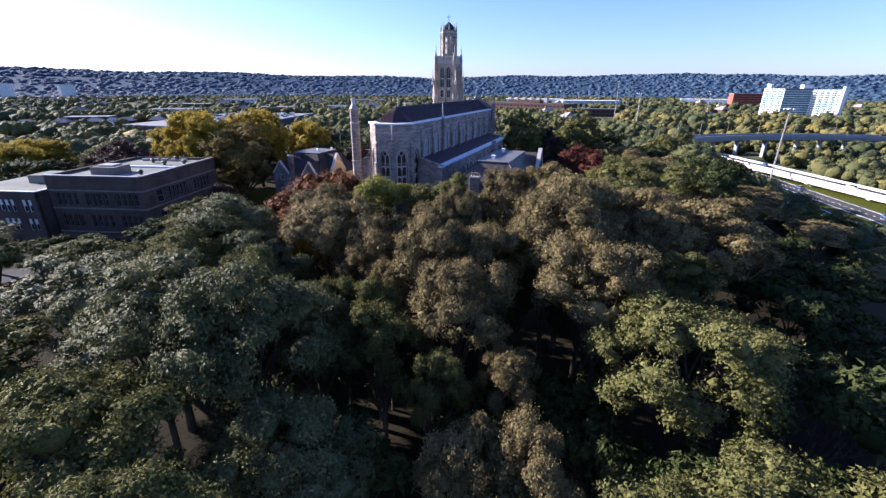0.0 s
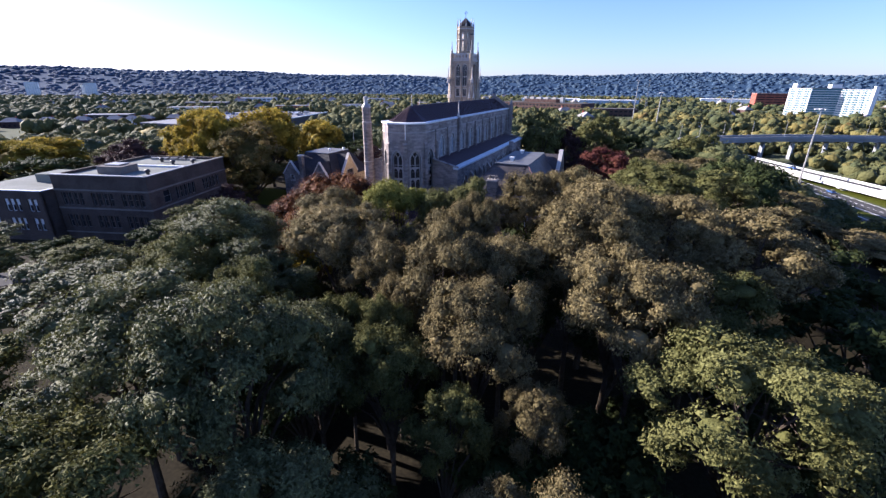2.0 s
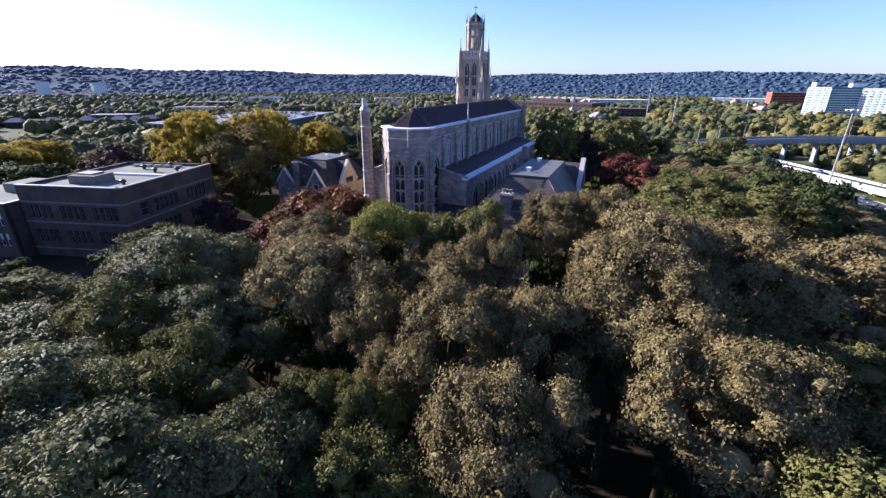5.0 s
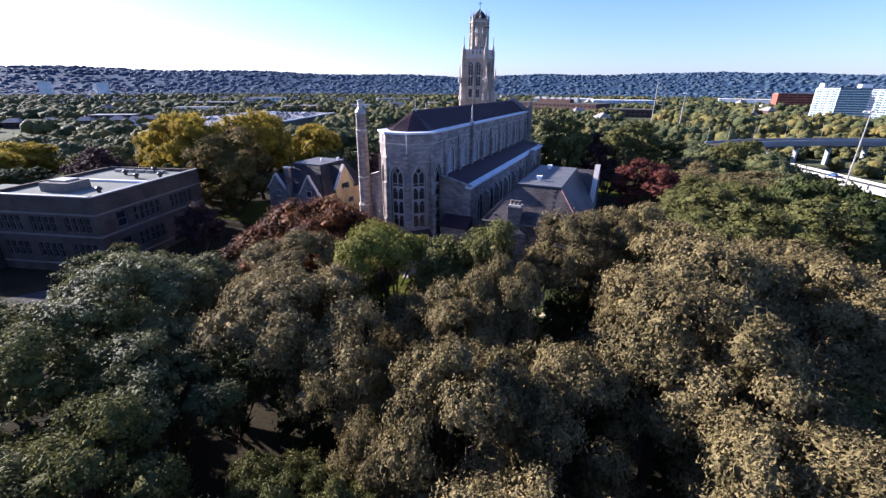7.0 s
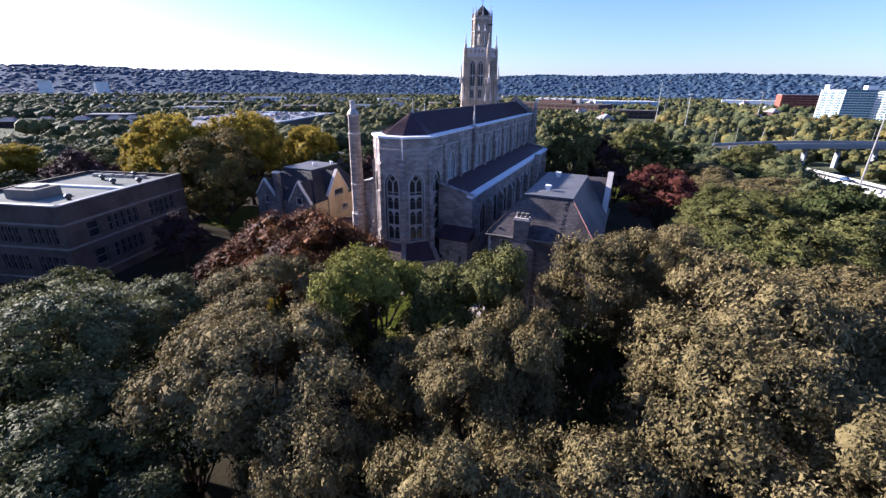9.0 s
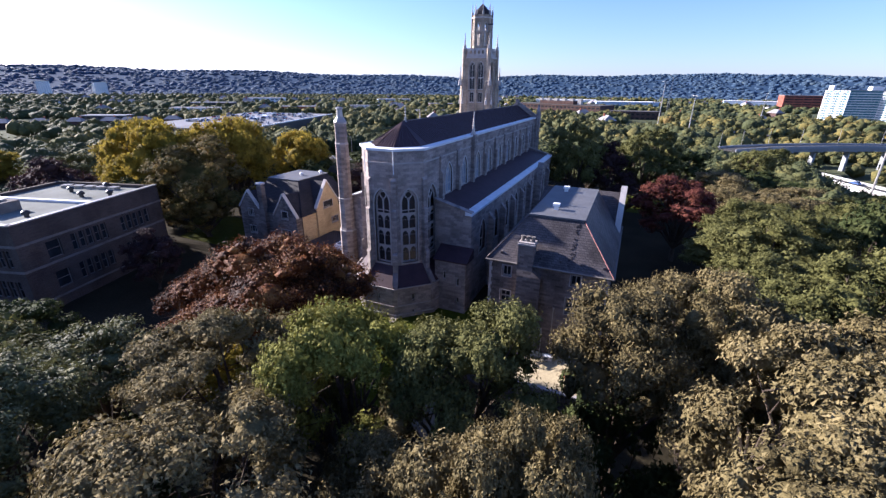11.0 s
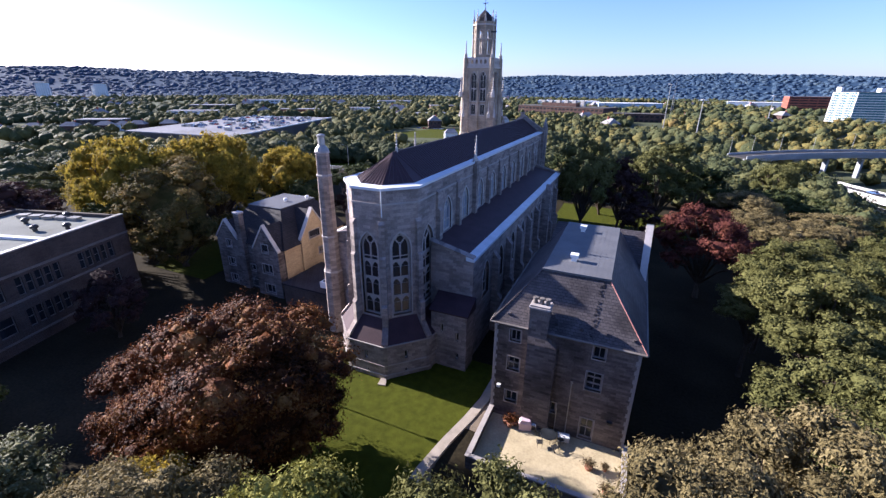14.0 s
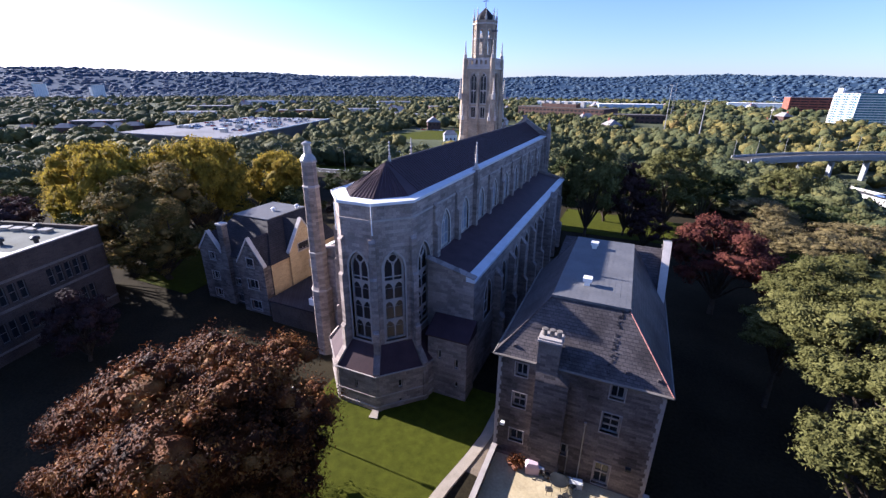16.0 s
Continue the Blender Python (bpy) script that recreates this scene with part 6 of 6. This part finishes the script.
def build_block(name, label, category, at, w, d, h, wall_material, levels, bays, roof_material=STORE_ROOF, glass_material=GLASS_TOWER, balcony=False, win=(0.6, 0.55)):
    """A storeyed block: walls, roof slab, each window, balconies if it has them."""
    ob = thing(name, label, category, at)
    part("wall", Shape().box(0, 0, -2, w, d, h), wall_material, ob)
    part("roof", Shape().box(-0.3, -0.3, h, w + 0.3, d + 0.3, h + 0.6), roof_material, ob)
    pane = Shape().box(0, -0.12, 0, win[0] * w / bays, 0.1, win[1] * h / levels)
    first = part("window", pane, glass_material, ob, at=Matrix.Translation((w / bays * 0.2, 0, h / levels * 0.25)))
    bal = None
    for i in range(bays):
        for k in range(levels):
            if i or k:
                o = new("window", first.data)
                o.parent = ob
                o.matrix_basis = Matrix.Translation((w / bays * (i + 0.2), 0, h / levels * (k + 0.25)))
            if balcony and i % 2 == 0:
                if not bal:
                    bal = part("balcony", Shape().box(0, -1.5, 0, w / bays * 0.95, 0, 0.25).box(0, -1.5, 0.25, w / bays * 0.95, -1.35, 1.1), WHITE, ob, at=Matrix.Translation((w / bays * (i + 0.05), 0, h / levels * k)))
                else:
                    o = new("balcony", bal.data)
                    o.parent = ob
                    o.matrix_basis = Matrix.Translation((w / bays * (i + 0.05), 0, h / levels * k))
    return ob


G = -10
a = build_block("apartment_wing", "white apartment tower wing with broad teal window bands", "apartment building", pose(256, 652, G, 0, 0, 6), 34, 15, 37, WHITE, 13, 9, win=(0.94, 0.72))
part("lift_tower", Shape().box(22, 3, 37, 33, 12, 42), WHITE, a)
c = build_block("apartment_wing", "narrow sunlit white apartment tower wing with balconies", "apartment building", pose(237, 668, G, 0, 0, -38), 24, 15, 37, WHITE, 13, 6, balcony=True, win=(0.8, 0.5))
part("lift_tower", Shape().box(1, 3, 37, 6, 9, 43), WHITE, c)
b = build_block("apartment_wing", "sunlit white apartment tower wing with rows of balconies", "apartment building", pose(288, 655, G, 0, 0, -34), 32, 15, 36, WHITE, 13, 10, balcony=True, win=(0.8, 0.5))
part("end_wall", Shape().box(30, -1.5, 0, 32.5, 15.3, 40), WHITE, b)
build_block("office_building", "red brick office block with dark window bands", "office building", pose(272, 985, G, 0, 0, 2), 70, 34, 27, RED_BRICK, 6, 5, win=(0.9, 0.4), glass_material=GLASS_WIN)
build_block("warehouse", "long pale blue warehouse with white roof", "warehouse", pose(-50, 850, G, 0, 0, 22), 118, 40, 12, BLUE_WALL, 1, 14, WHITE, win=(0.5, 0.3))
build_block("warehouse", "white low warehouse with flat roof", "warehouse", pose(-190, 960, G, 0, 0, 8), 130, 40, 11, WHITE, 1, 12, WHITE, win=(0.4, 0.3))
build_block("warehouse", "pale blue industrial hall by the hills", "warehouse", pose(190, 1080, G, 0, 0, -6), 110, 40, 13, BLUE_WALL, 1, 10, WHITE, win=(0.4, 0.3))
f = build_block("factory", "long brown brick factory with flat roof", "factory", pose(-140, 602, G, 0, 0, -20), 128, 44, 15, BROWN_WALL, 3, 22, STORE_WALL, GLASS_WIN, win=(0.6, 0.4))
part("roof_hall", Shape().box(34, 8, 15, 86, 30, 20), BROWN_WALL, f)
for k in range(6):
    part("roof_unit", Shape().box(30 + 12 * k, 12, 15 if k > 4 else 20, 35 + 12 * k, 18, 23), STEEL, f)
build_block("factory", "low grey factory beside the railway", "factory", pose(-6, 545, G, 0, 0, 14), 60, 26, 10, BROWN_WALL, 2, 10, STORE_WALL, GLASS_WIN, win=(0.6, 0.4))
# Haze over these far towers is put into their white walls.
for x, y, h in ((-1330, 560, 52), (-1290, 660, 44), (-1240, 640, 50), (-1480, 470, 46), (-1400, 430, 40)):
    build_block("tower_block", "distant tower block, white walls standing in for haze", "tower block", pose(x, y, G, 0, 0, 60), 26, 16, h * 0.75, WHITE, 14, 6, win=(0.5, 0.4))


def build_store():
    ob = thing("store", "big flat-roofed store with pale roof deck and dark wall", "store")
    plan = [(-205, 157), (-258, 322), (-345, 300), (-300, 150)]
    part("wall", Shape().prism(plan, -12, -0.6), STORE_WALL, ob)
    part("roof", Shape().prism([(x * 1.002, y * 1.002) for x, y in plan], -0.6, 0.0), STORE_ROOF, ob)
    part("parapet", Shape().bar((-205, 157, 0.3), (-258, 322, 0.3), 0.5, 4), WHITE, ob)
    rng = random.Random(8)
    for k in range(16):
        u, v = rng.uniform(0.1, 0.9), rng.uniform(0.15, 0.85)
        x, y = -205 - 53 * v - 92 * u, 157 + 165 * v - 10 * u
        part("roof_unit", Shape().box(x, y, 0, x + rng.uniform(3, 7), y + rng.uniform(2, 5), rng.uniform(1.2, 2.6)), STEEL if k % 2 else WHITE, ob)


build_store()
CAR_PAINT = [surface("car_paint_" + n, tuple(0.85 * q for q in c), c, 0.5, 0.3, 0.2, 0) for n, c in (("white", (0.7, 0.7, 0.7)), ("grey", (0.25, 0.26, 0.28)), ("black", (0.03, 0.03, 0.035)), ("red", (0.4, 0.05, 0.04)), ("blue", (0.06, 0.12, 0.3)))]


def make_car(paint, word, at):
    ob = thing("car", word + " parked car far below", "car", at, "parked cars")
    part("body", Shape().prism([(-2.2, -0.88), (2.2, -0.88), (2.25, -0.6), (2.25, 0.6), (2.2, 0.88), (-2.2, 0.88), (-2.25, 0.6), (-2.25, -0.6)], 0.3, 0.95, [(-2.1, -0.8), (2.05, -0.8), (2.1, -0.6), (2.1, 0.6), (2.05, 0.8), (-2.1, 0.8), (-2.15, 0.6), (-2.15, -0.6)]), paint, ob)
    part("cabin", Shape().prism([(-1.8, -0.78), (1.1, -0.78), (1.1, 0.78), (-1.8, 0.78)], 0.95, 1.48, [(-1.4, -0.62), (0.4, -0.62), (0.4, 0.62), (-1.4, 0.62)]), GLASS_WIN, ob)
    for x in (-1.35, 1.35):
        for y in (-0.85, 0.85):
            part("wheel", Shape().bar((x, y - 0.1, 0.33), (x, y + 0.1, 0.33), 0.33, 10), DARK_METAL, ob)
    return ob


rng = random.Random(3)
CARS = [make_car(p, w, pose(-150 - 6 * i, 350, ground_z(-150 - 6 * i, 350))) for i, (p, w) in enumerate(zip(CAR_PAINT, ("white", "grey", "black", "red", "blue")))]
for k in range(110):
    u, v = rng.randrange(14) / 14, 0.25 + 0.72 * rng.randrange(12) / 12
    x, y = -212 - 53 * v - 80 * u + rng.uniform(-1, 1), 157 + 160 * v - 8 * u
    copy_thing(CARS[rng.randrange(5)], pose(x, y, 0.0, 0, 0, 108 + rng.uniform(-3, 3)))
for i, off in ((5, -2), (9, 2.5), (15, -2), (19, 2.5)):
    x, y, z = RAMP[i]
    copy_thing(CARS[i % 5], pose(x + off * 0.6, y + off * 0.3, z + 0.05, 0, 0, 115))
for i, off in ((8, -2), (12, 2.5), (17, 2)):
    x, y, z = VALLEY[i]
    copy_thing(CARS[(i + 2) % 5], pose(x + off, y, ground_z(x + off, y) + 0.08, 0, 0, 100))
for x, y in ((12, 131), (8, 128.6), (-60, 104), (-72, 101)):
    copy_thing(CARS[int(abs(x)) % 5], pose(x, y, ground_z(x, y) + 0.1, 0, 0, 20))


def make_house(at, wall_material, label):
    ob = thing("house", label, "house", at, "houses of the town")
    part("wall", Shape().box(-5, -4, -1, 5, 4, 5), wall_material, ob)
    part("roof", Shape().add([(-5.5, -4.5, 5), (5.5, -4.5, 5), (5.5, 4.5, 5), (-5.5, 4.5, 5), (-2.5, 0, 8.2), (2.5, 0, 8.2)], [(0, 1, 5, 4), (1, 2, 5), (2, 3, 4, 5), (3, 0, 4), (0, 3, 2, 1)]), ROOF_TILE, ob)
    part("chimney", Shape().box(2.2, 0.4, 6.5, 3.0, 1.2, 9.2), RED_BRICK, ob)
    for x in (-3, 0, 3):
        part("window", Shape().box(x - 0.6, -4.1, 1.2, x + 0.6, -3.95, 2.6), GLASS_WIN, ob)
        part("window", Shape().box(4.95, x * 0.8 - 0.5, 3.0, 5.1, x * 0.8 + 0.5, 4.2), GLASS_WIN, ob)
    return ob


HOUSES = [make_house(pose(-395, 205, ground_z(-395, 205), 0, 0, 30), WHITE, "pale house with grey hipped roof"), make_house(pose(-420, 178, ground_z(-420, 178), 0, 0, 30), BROWN_WALL, "brown brick house with grey hipped roof")]
HOUSE_AT = []
for k in range(6):
    x, y = -452 + 15 * k, 140 + 19 * k
    copy_thing(HOUSES[1], pose(x, y, ground_z(x, y), 0, 0, 38) @ Matrix.Diagonal((1.25, 1.25, 1.0, 1)))
for k in range(120):
    ang, far = radians(rng.uniform(98, 158)) if k < 86 else radians(rng.uniform(62, 95)), rng.uniform(300, 1250)
    HOUSE_AT.append((far * math.cos(ang), far * math.sin(ang)))
HOUSE_AT = [(x, y) for x, y in HOUSE_AT if not (x > 20 and y < 560) and not (-360 < x < -190 and 140 < y < 410)]
for k, (x, y) in enumerate(HOUSE_AT):
    copy_thing(HOUSES[k % 2], pose(x, y, ground_z(x, y), 0, 0, 30 + 90 * (k % 4)) @ Matrix.Scale(1.0 + 0.5 * (k % 3 == 0), 4))


def build_mast(x, y, top, name, label):
    g = ground_z(x, y)
    ob = thing(name, label, "lamp post", pose(x, y, g))
    part("pole", Shape().bar((0, 0, -0.5), (0, 0, top - g), 0.5, 8, 0.22), STEEL, ob)
    part("ring", Shape().ring(0, 0, 1.6, top - g - 0.5, top - g - 0.2, 10), STEEL, ob)
    for k in range(6):
        q = math.tau * k / 6
        part("lamp", Shape().box(2.2 * math.cos(q) - 0.5, 2.2 * math.sin(q) - 0.5, top - g - 0.9, 2.2 * math.cos(q) + 0.5, 2.2 * math.sin(q) + 0.5, top - g - 0.4), WHITE, ob)


build_mast(121, 188, 19, "high_mast_lamp", "tall tapered highway light mast with lamp ring")
build_mast(45, 420, 34, "high_mast_lamp", "tall tapered highway light mast with lamp ring")
build_mast(150, 540, 24, "high_mast_lamp", "tall tapered highway light mast with lamp ring")
build_mast(60, 300, 24, "high_mast_lamp", "tall tapered highway light mast with lamp ring")


def build_street_lamp(x, y, turn, base=None, label="grey street lamp with curved arm"):
    g = ground_z(x, y) if base is None else base
    ob = thing("street_lamp", label, "street lamp", pose(x, y, g, 0, 0, turn), "street lamps")
    part("pole", Shape().bar((0, 0, -0.2), (0, 0, 9), 0.12, 6, 0.08), STEEL, ob)
    part("arm", Shape().bar((0, 0, 9), (1.2, 0, 9.7), 0.06, 5).bar((1.2, 0, 9.7), (2.4, 0, 9.8), 0.05, 5), STEEL, ob)
    part("head", Shape().box(2.2, -0.15, 9.65, 3.1, 0.15, 9.85), DARK_METAL, ob)


for k, (x, y, z) in enumerate(bezier([(74, 236, -3.2), (98, 256, -2.2), (147, 292, -2.0), (225, 322, -4)], 7)):
    build_street_lamp(x - 3, y + 4, 220, z, "grey lamp on the overpass parapet")
for x, y in ((-82, 108), (-58, 112), (-30, 118), (-110, 104)):
    build_street_lamp(x, y, 250)


def build_lattice(x, y, top):
    g = ground_z(x, y)
    ob = thing("radio_mast", "slender lattice radio mast on the skyline", "mast", pose(x, y, g))
    h, s = top - g, Shape()
    for k in range(12):
        z0, z1, r0, r1 = h * k / 12, h * (k + 1) / 12, 2.6 * (1 - k / 13), 2.6 * (1 - (k + 1) / 13)
        ring0 = [(r0 * math.cos(math.tau * i / 3), r0 * math.sin(math.tau * i / 3), z0) for i in range(3)]
        ring1 = [(r1 * math.cos(math.tau * i / 3), r1 * math.sin(math.tau * i / 3), z1) for i in range(3)]
        for i in range(3):
            s.bar(ring0[i], ring1[i], 0.22, 4).bar(ring0[i], ring1[(i + 1) % 3], 0.14, 4).bar(ring1[i], ring1[(i + 1) % 3], 0.14, 4)
    part("lattice", s, STEEL, ob)


build_lattice(66, 722, 43)


# far woods, uncounted
def near_line(x, y, points, wide):
    return min((x - p[0]) ** 2 + (y - p[1]) ** 2 for p in points) < wide * wide


STREET = [p[:2] for p in bezier([(-190, 92, 0), (-100, 98, 0), (-40, 108, 0), (60, 150, 0)])]
BRIDGE = [p[:2] for p in bezier([(74, 236, -3.2), (98, 256, -2.2), (147, 292, -2.0), (225, 322, -4)])]
FARWAY = [p[:2] for p in bezier([(-40, 420, 0), (60, 380, 0), (140, 420, 0), (330, 470, 0)])]


def open_ground(x, y):
    """Where no far tree stands."""
    if -75 < x < 62 and -90 < y < 92:
        return True
    far = math.hypot(x, y)
    if far > 260 and noise.noise(Vector((x / (40 + far * 0.06), y / (40 + far * 0.06), 3.0))) > (0.26 if far < 1300 else 2.0):
        return True
    if near_line(x, y, [(-452 + 15 * k, 140 + 19 * k) for k in range(6)], 22) or near_line(x, y, [(-425 + 15 * k, 133 + 19 * k) for k in range(6)], 16):
        return True
    if x < 100 and y < 60 and x > -135:
        return True
    if near_line(x, y, VALLEY, 30 if y < 260 else 16) or near_line(x, y, RAMP, 13):
        return True
    if near_line(x, y, BRIDGE, 11) or near_line(x, y, STREET, 13) or near_line(x, y, FARWAY, 20):
        return True
    if -360 < x < -185 and 140 < y < 412 and y < 1.9 * (-x) :
        return x < -200 - 0.32 * (y - 157) + 4
    if -190 < x < -92 and 258 < y < 372 or -128 < x < -86 and 195 < y < 260:
        return True
    if 205 < x < 345 and 560 < y < 690:
        return y > 615
    if -150 < x < 60 and 500 < y < 650:
        return y > 560 - 0.3 * (x + 130) * 0 + (0 if x < 0 else -30)
    if -60 < x < 80 and 815 < y < 930:
        return True
    if 250 < x < 360 and 930 < y < 1030:
        return True
    return False


def far_woods():
    rng = np.random.default_rng(77)
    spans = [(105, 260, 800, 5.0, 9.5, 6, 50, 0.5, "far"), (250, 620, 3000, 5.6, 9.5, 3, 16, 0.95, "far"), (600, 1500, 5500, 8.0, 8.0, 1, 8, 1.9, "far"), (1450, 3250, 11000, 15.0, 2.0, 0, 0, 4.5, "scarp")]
    for lo, hi, count, rad, high, bumps, sprays, size, mat_ in spans:
        ang = rng.uniform(radians(48), radians(172), count * 3)
        far = np.sqrt(rng.uniform(lo * lo, hi * hi, count * 3)) if lo < 1000 else rng.uniform(lo ** 0.7, hi ** 0.7, count * 3) ** (1 / 0.7)
        spots = []
        for a_, f_ in zip(ang, far):
            x, y = 30 + f_ * math.cos(a_), -40 + f_ * math.sin(a_)
            if not open_ground(x, y):
                spots.append((x, y, ground_z(x, y)))
            if len(spots) == count:
                break
        spots = np.array(spots)
        n = len(spots)
        scale = rng.uniform(0.55, 1.3, n) ** 1.2
        # a main mass on each spot, smaller ones about its shoulders
        mains, sizes = spots + np.stack([0 * scale, 0 * scale, high * 0.42 * scale], 1), rad * 0.8 * scale
        which = np.repeat(np.arange(n), bumps)
        d = unit(rng.normal(0, 1, (len(which), 3)) + [0, 0, 0.5])
        side = mains[which] + d * (sizes[which] * 0.72)[:, None] * [1, 1, 0.9]
        v, f = lumps(rng, np.concatenate([mains, side]), np.concatenate([sizes, sizes[which] * rng.uniform(0.36, 0.58, len(which))]), 0.86 if lo < 500 else 0.72 if lo < 1000 else 0.5, 1, 0.16 if lo < 500 else 0.12)
        w = np.repeat(np.arange(len(side)), sprays)
        o = unit(rng.normal(0, 1, (len(w), 3)) + [0, 0, 0.4])
        loose = twigs(rng, side[w] + o * (sizes[which][w] * rng.uniform(0.4, 0.66, len(w)))[:, None], o, o, 0.05, 1, size) if sprays else np.zeros((0, 3, 3))
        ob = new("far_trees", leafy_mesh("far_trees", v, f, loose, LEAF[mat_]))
        tagged(ob, "mixed autumn woods and garden trees in the distance" if mat_ == "far" else "wooded scarp along the horizon, haze blue in its colour", "trees", kind="stuff")


far_woods()


def build_lawn_lamp():
    ob = thing("lamp_post", "slim dark lamp post on the lawn beside the maple", "lamp post", pose(-2.6, -7.0, 0))
    part("pole", Shape().bar((0, 0, -0.1), (0, 0, 5.2), 0.07, 8, 0.05), DARK_METAL, ob)
    part("base", Shape().ring(0, 0, 0.16, -0.1, 0.35, 10, 0.1), DARK_METAL, ob)
    part("lantern", Shape().ring(0, 0, 0.14, 5.2, 5.6, 8, 0.2).ring(0, 0, 0.26, 5.6, 5.7, 8, 0.1), DARK_METAL, ob)


build_lawn_lamp()

for x, y, w, d, h, m_, text in ((-470, 205, 40, 18, 6, STORE_WALL, "low shop building with pale flat roof"), (-520, 330, 60, 24, 7, WHITE, "white low commercial building"), (-420, 420, 50, 22, 8, RED_BRICK, "red brick low school in the town"), (-380, 520, 46, 20, 7, WHITE, "white low commercial building"), (-300, 640, 60, 24, 8, BROWN_WALL, "brown flat-roofed town building"), (-600, 420, 60, 26, 9, STORE_WALL, "grey flat-roofed town building"), (-240, 470, 40, 18, 6, WHITE, "white low commercial building"), (-700, 620, 70, 30, 10, WHITE, "white low commercial building"), (-480, 760, 70, 30, 9, BLUE_WALL, "pale blue flat-roofed hall")):
    build_block("town_building", text, "building", pose(x, y, ground_z(x, y), 0, 0, 35), w, d, h, m_, 2, 8, STORE_ROOF, GLASS_WIN, win=(0.6, 0.4))
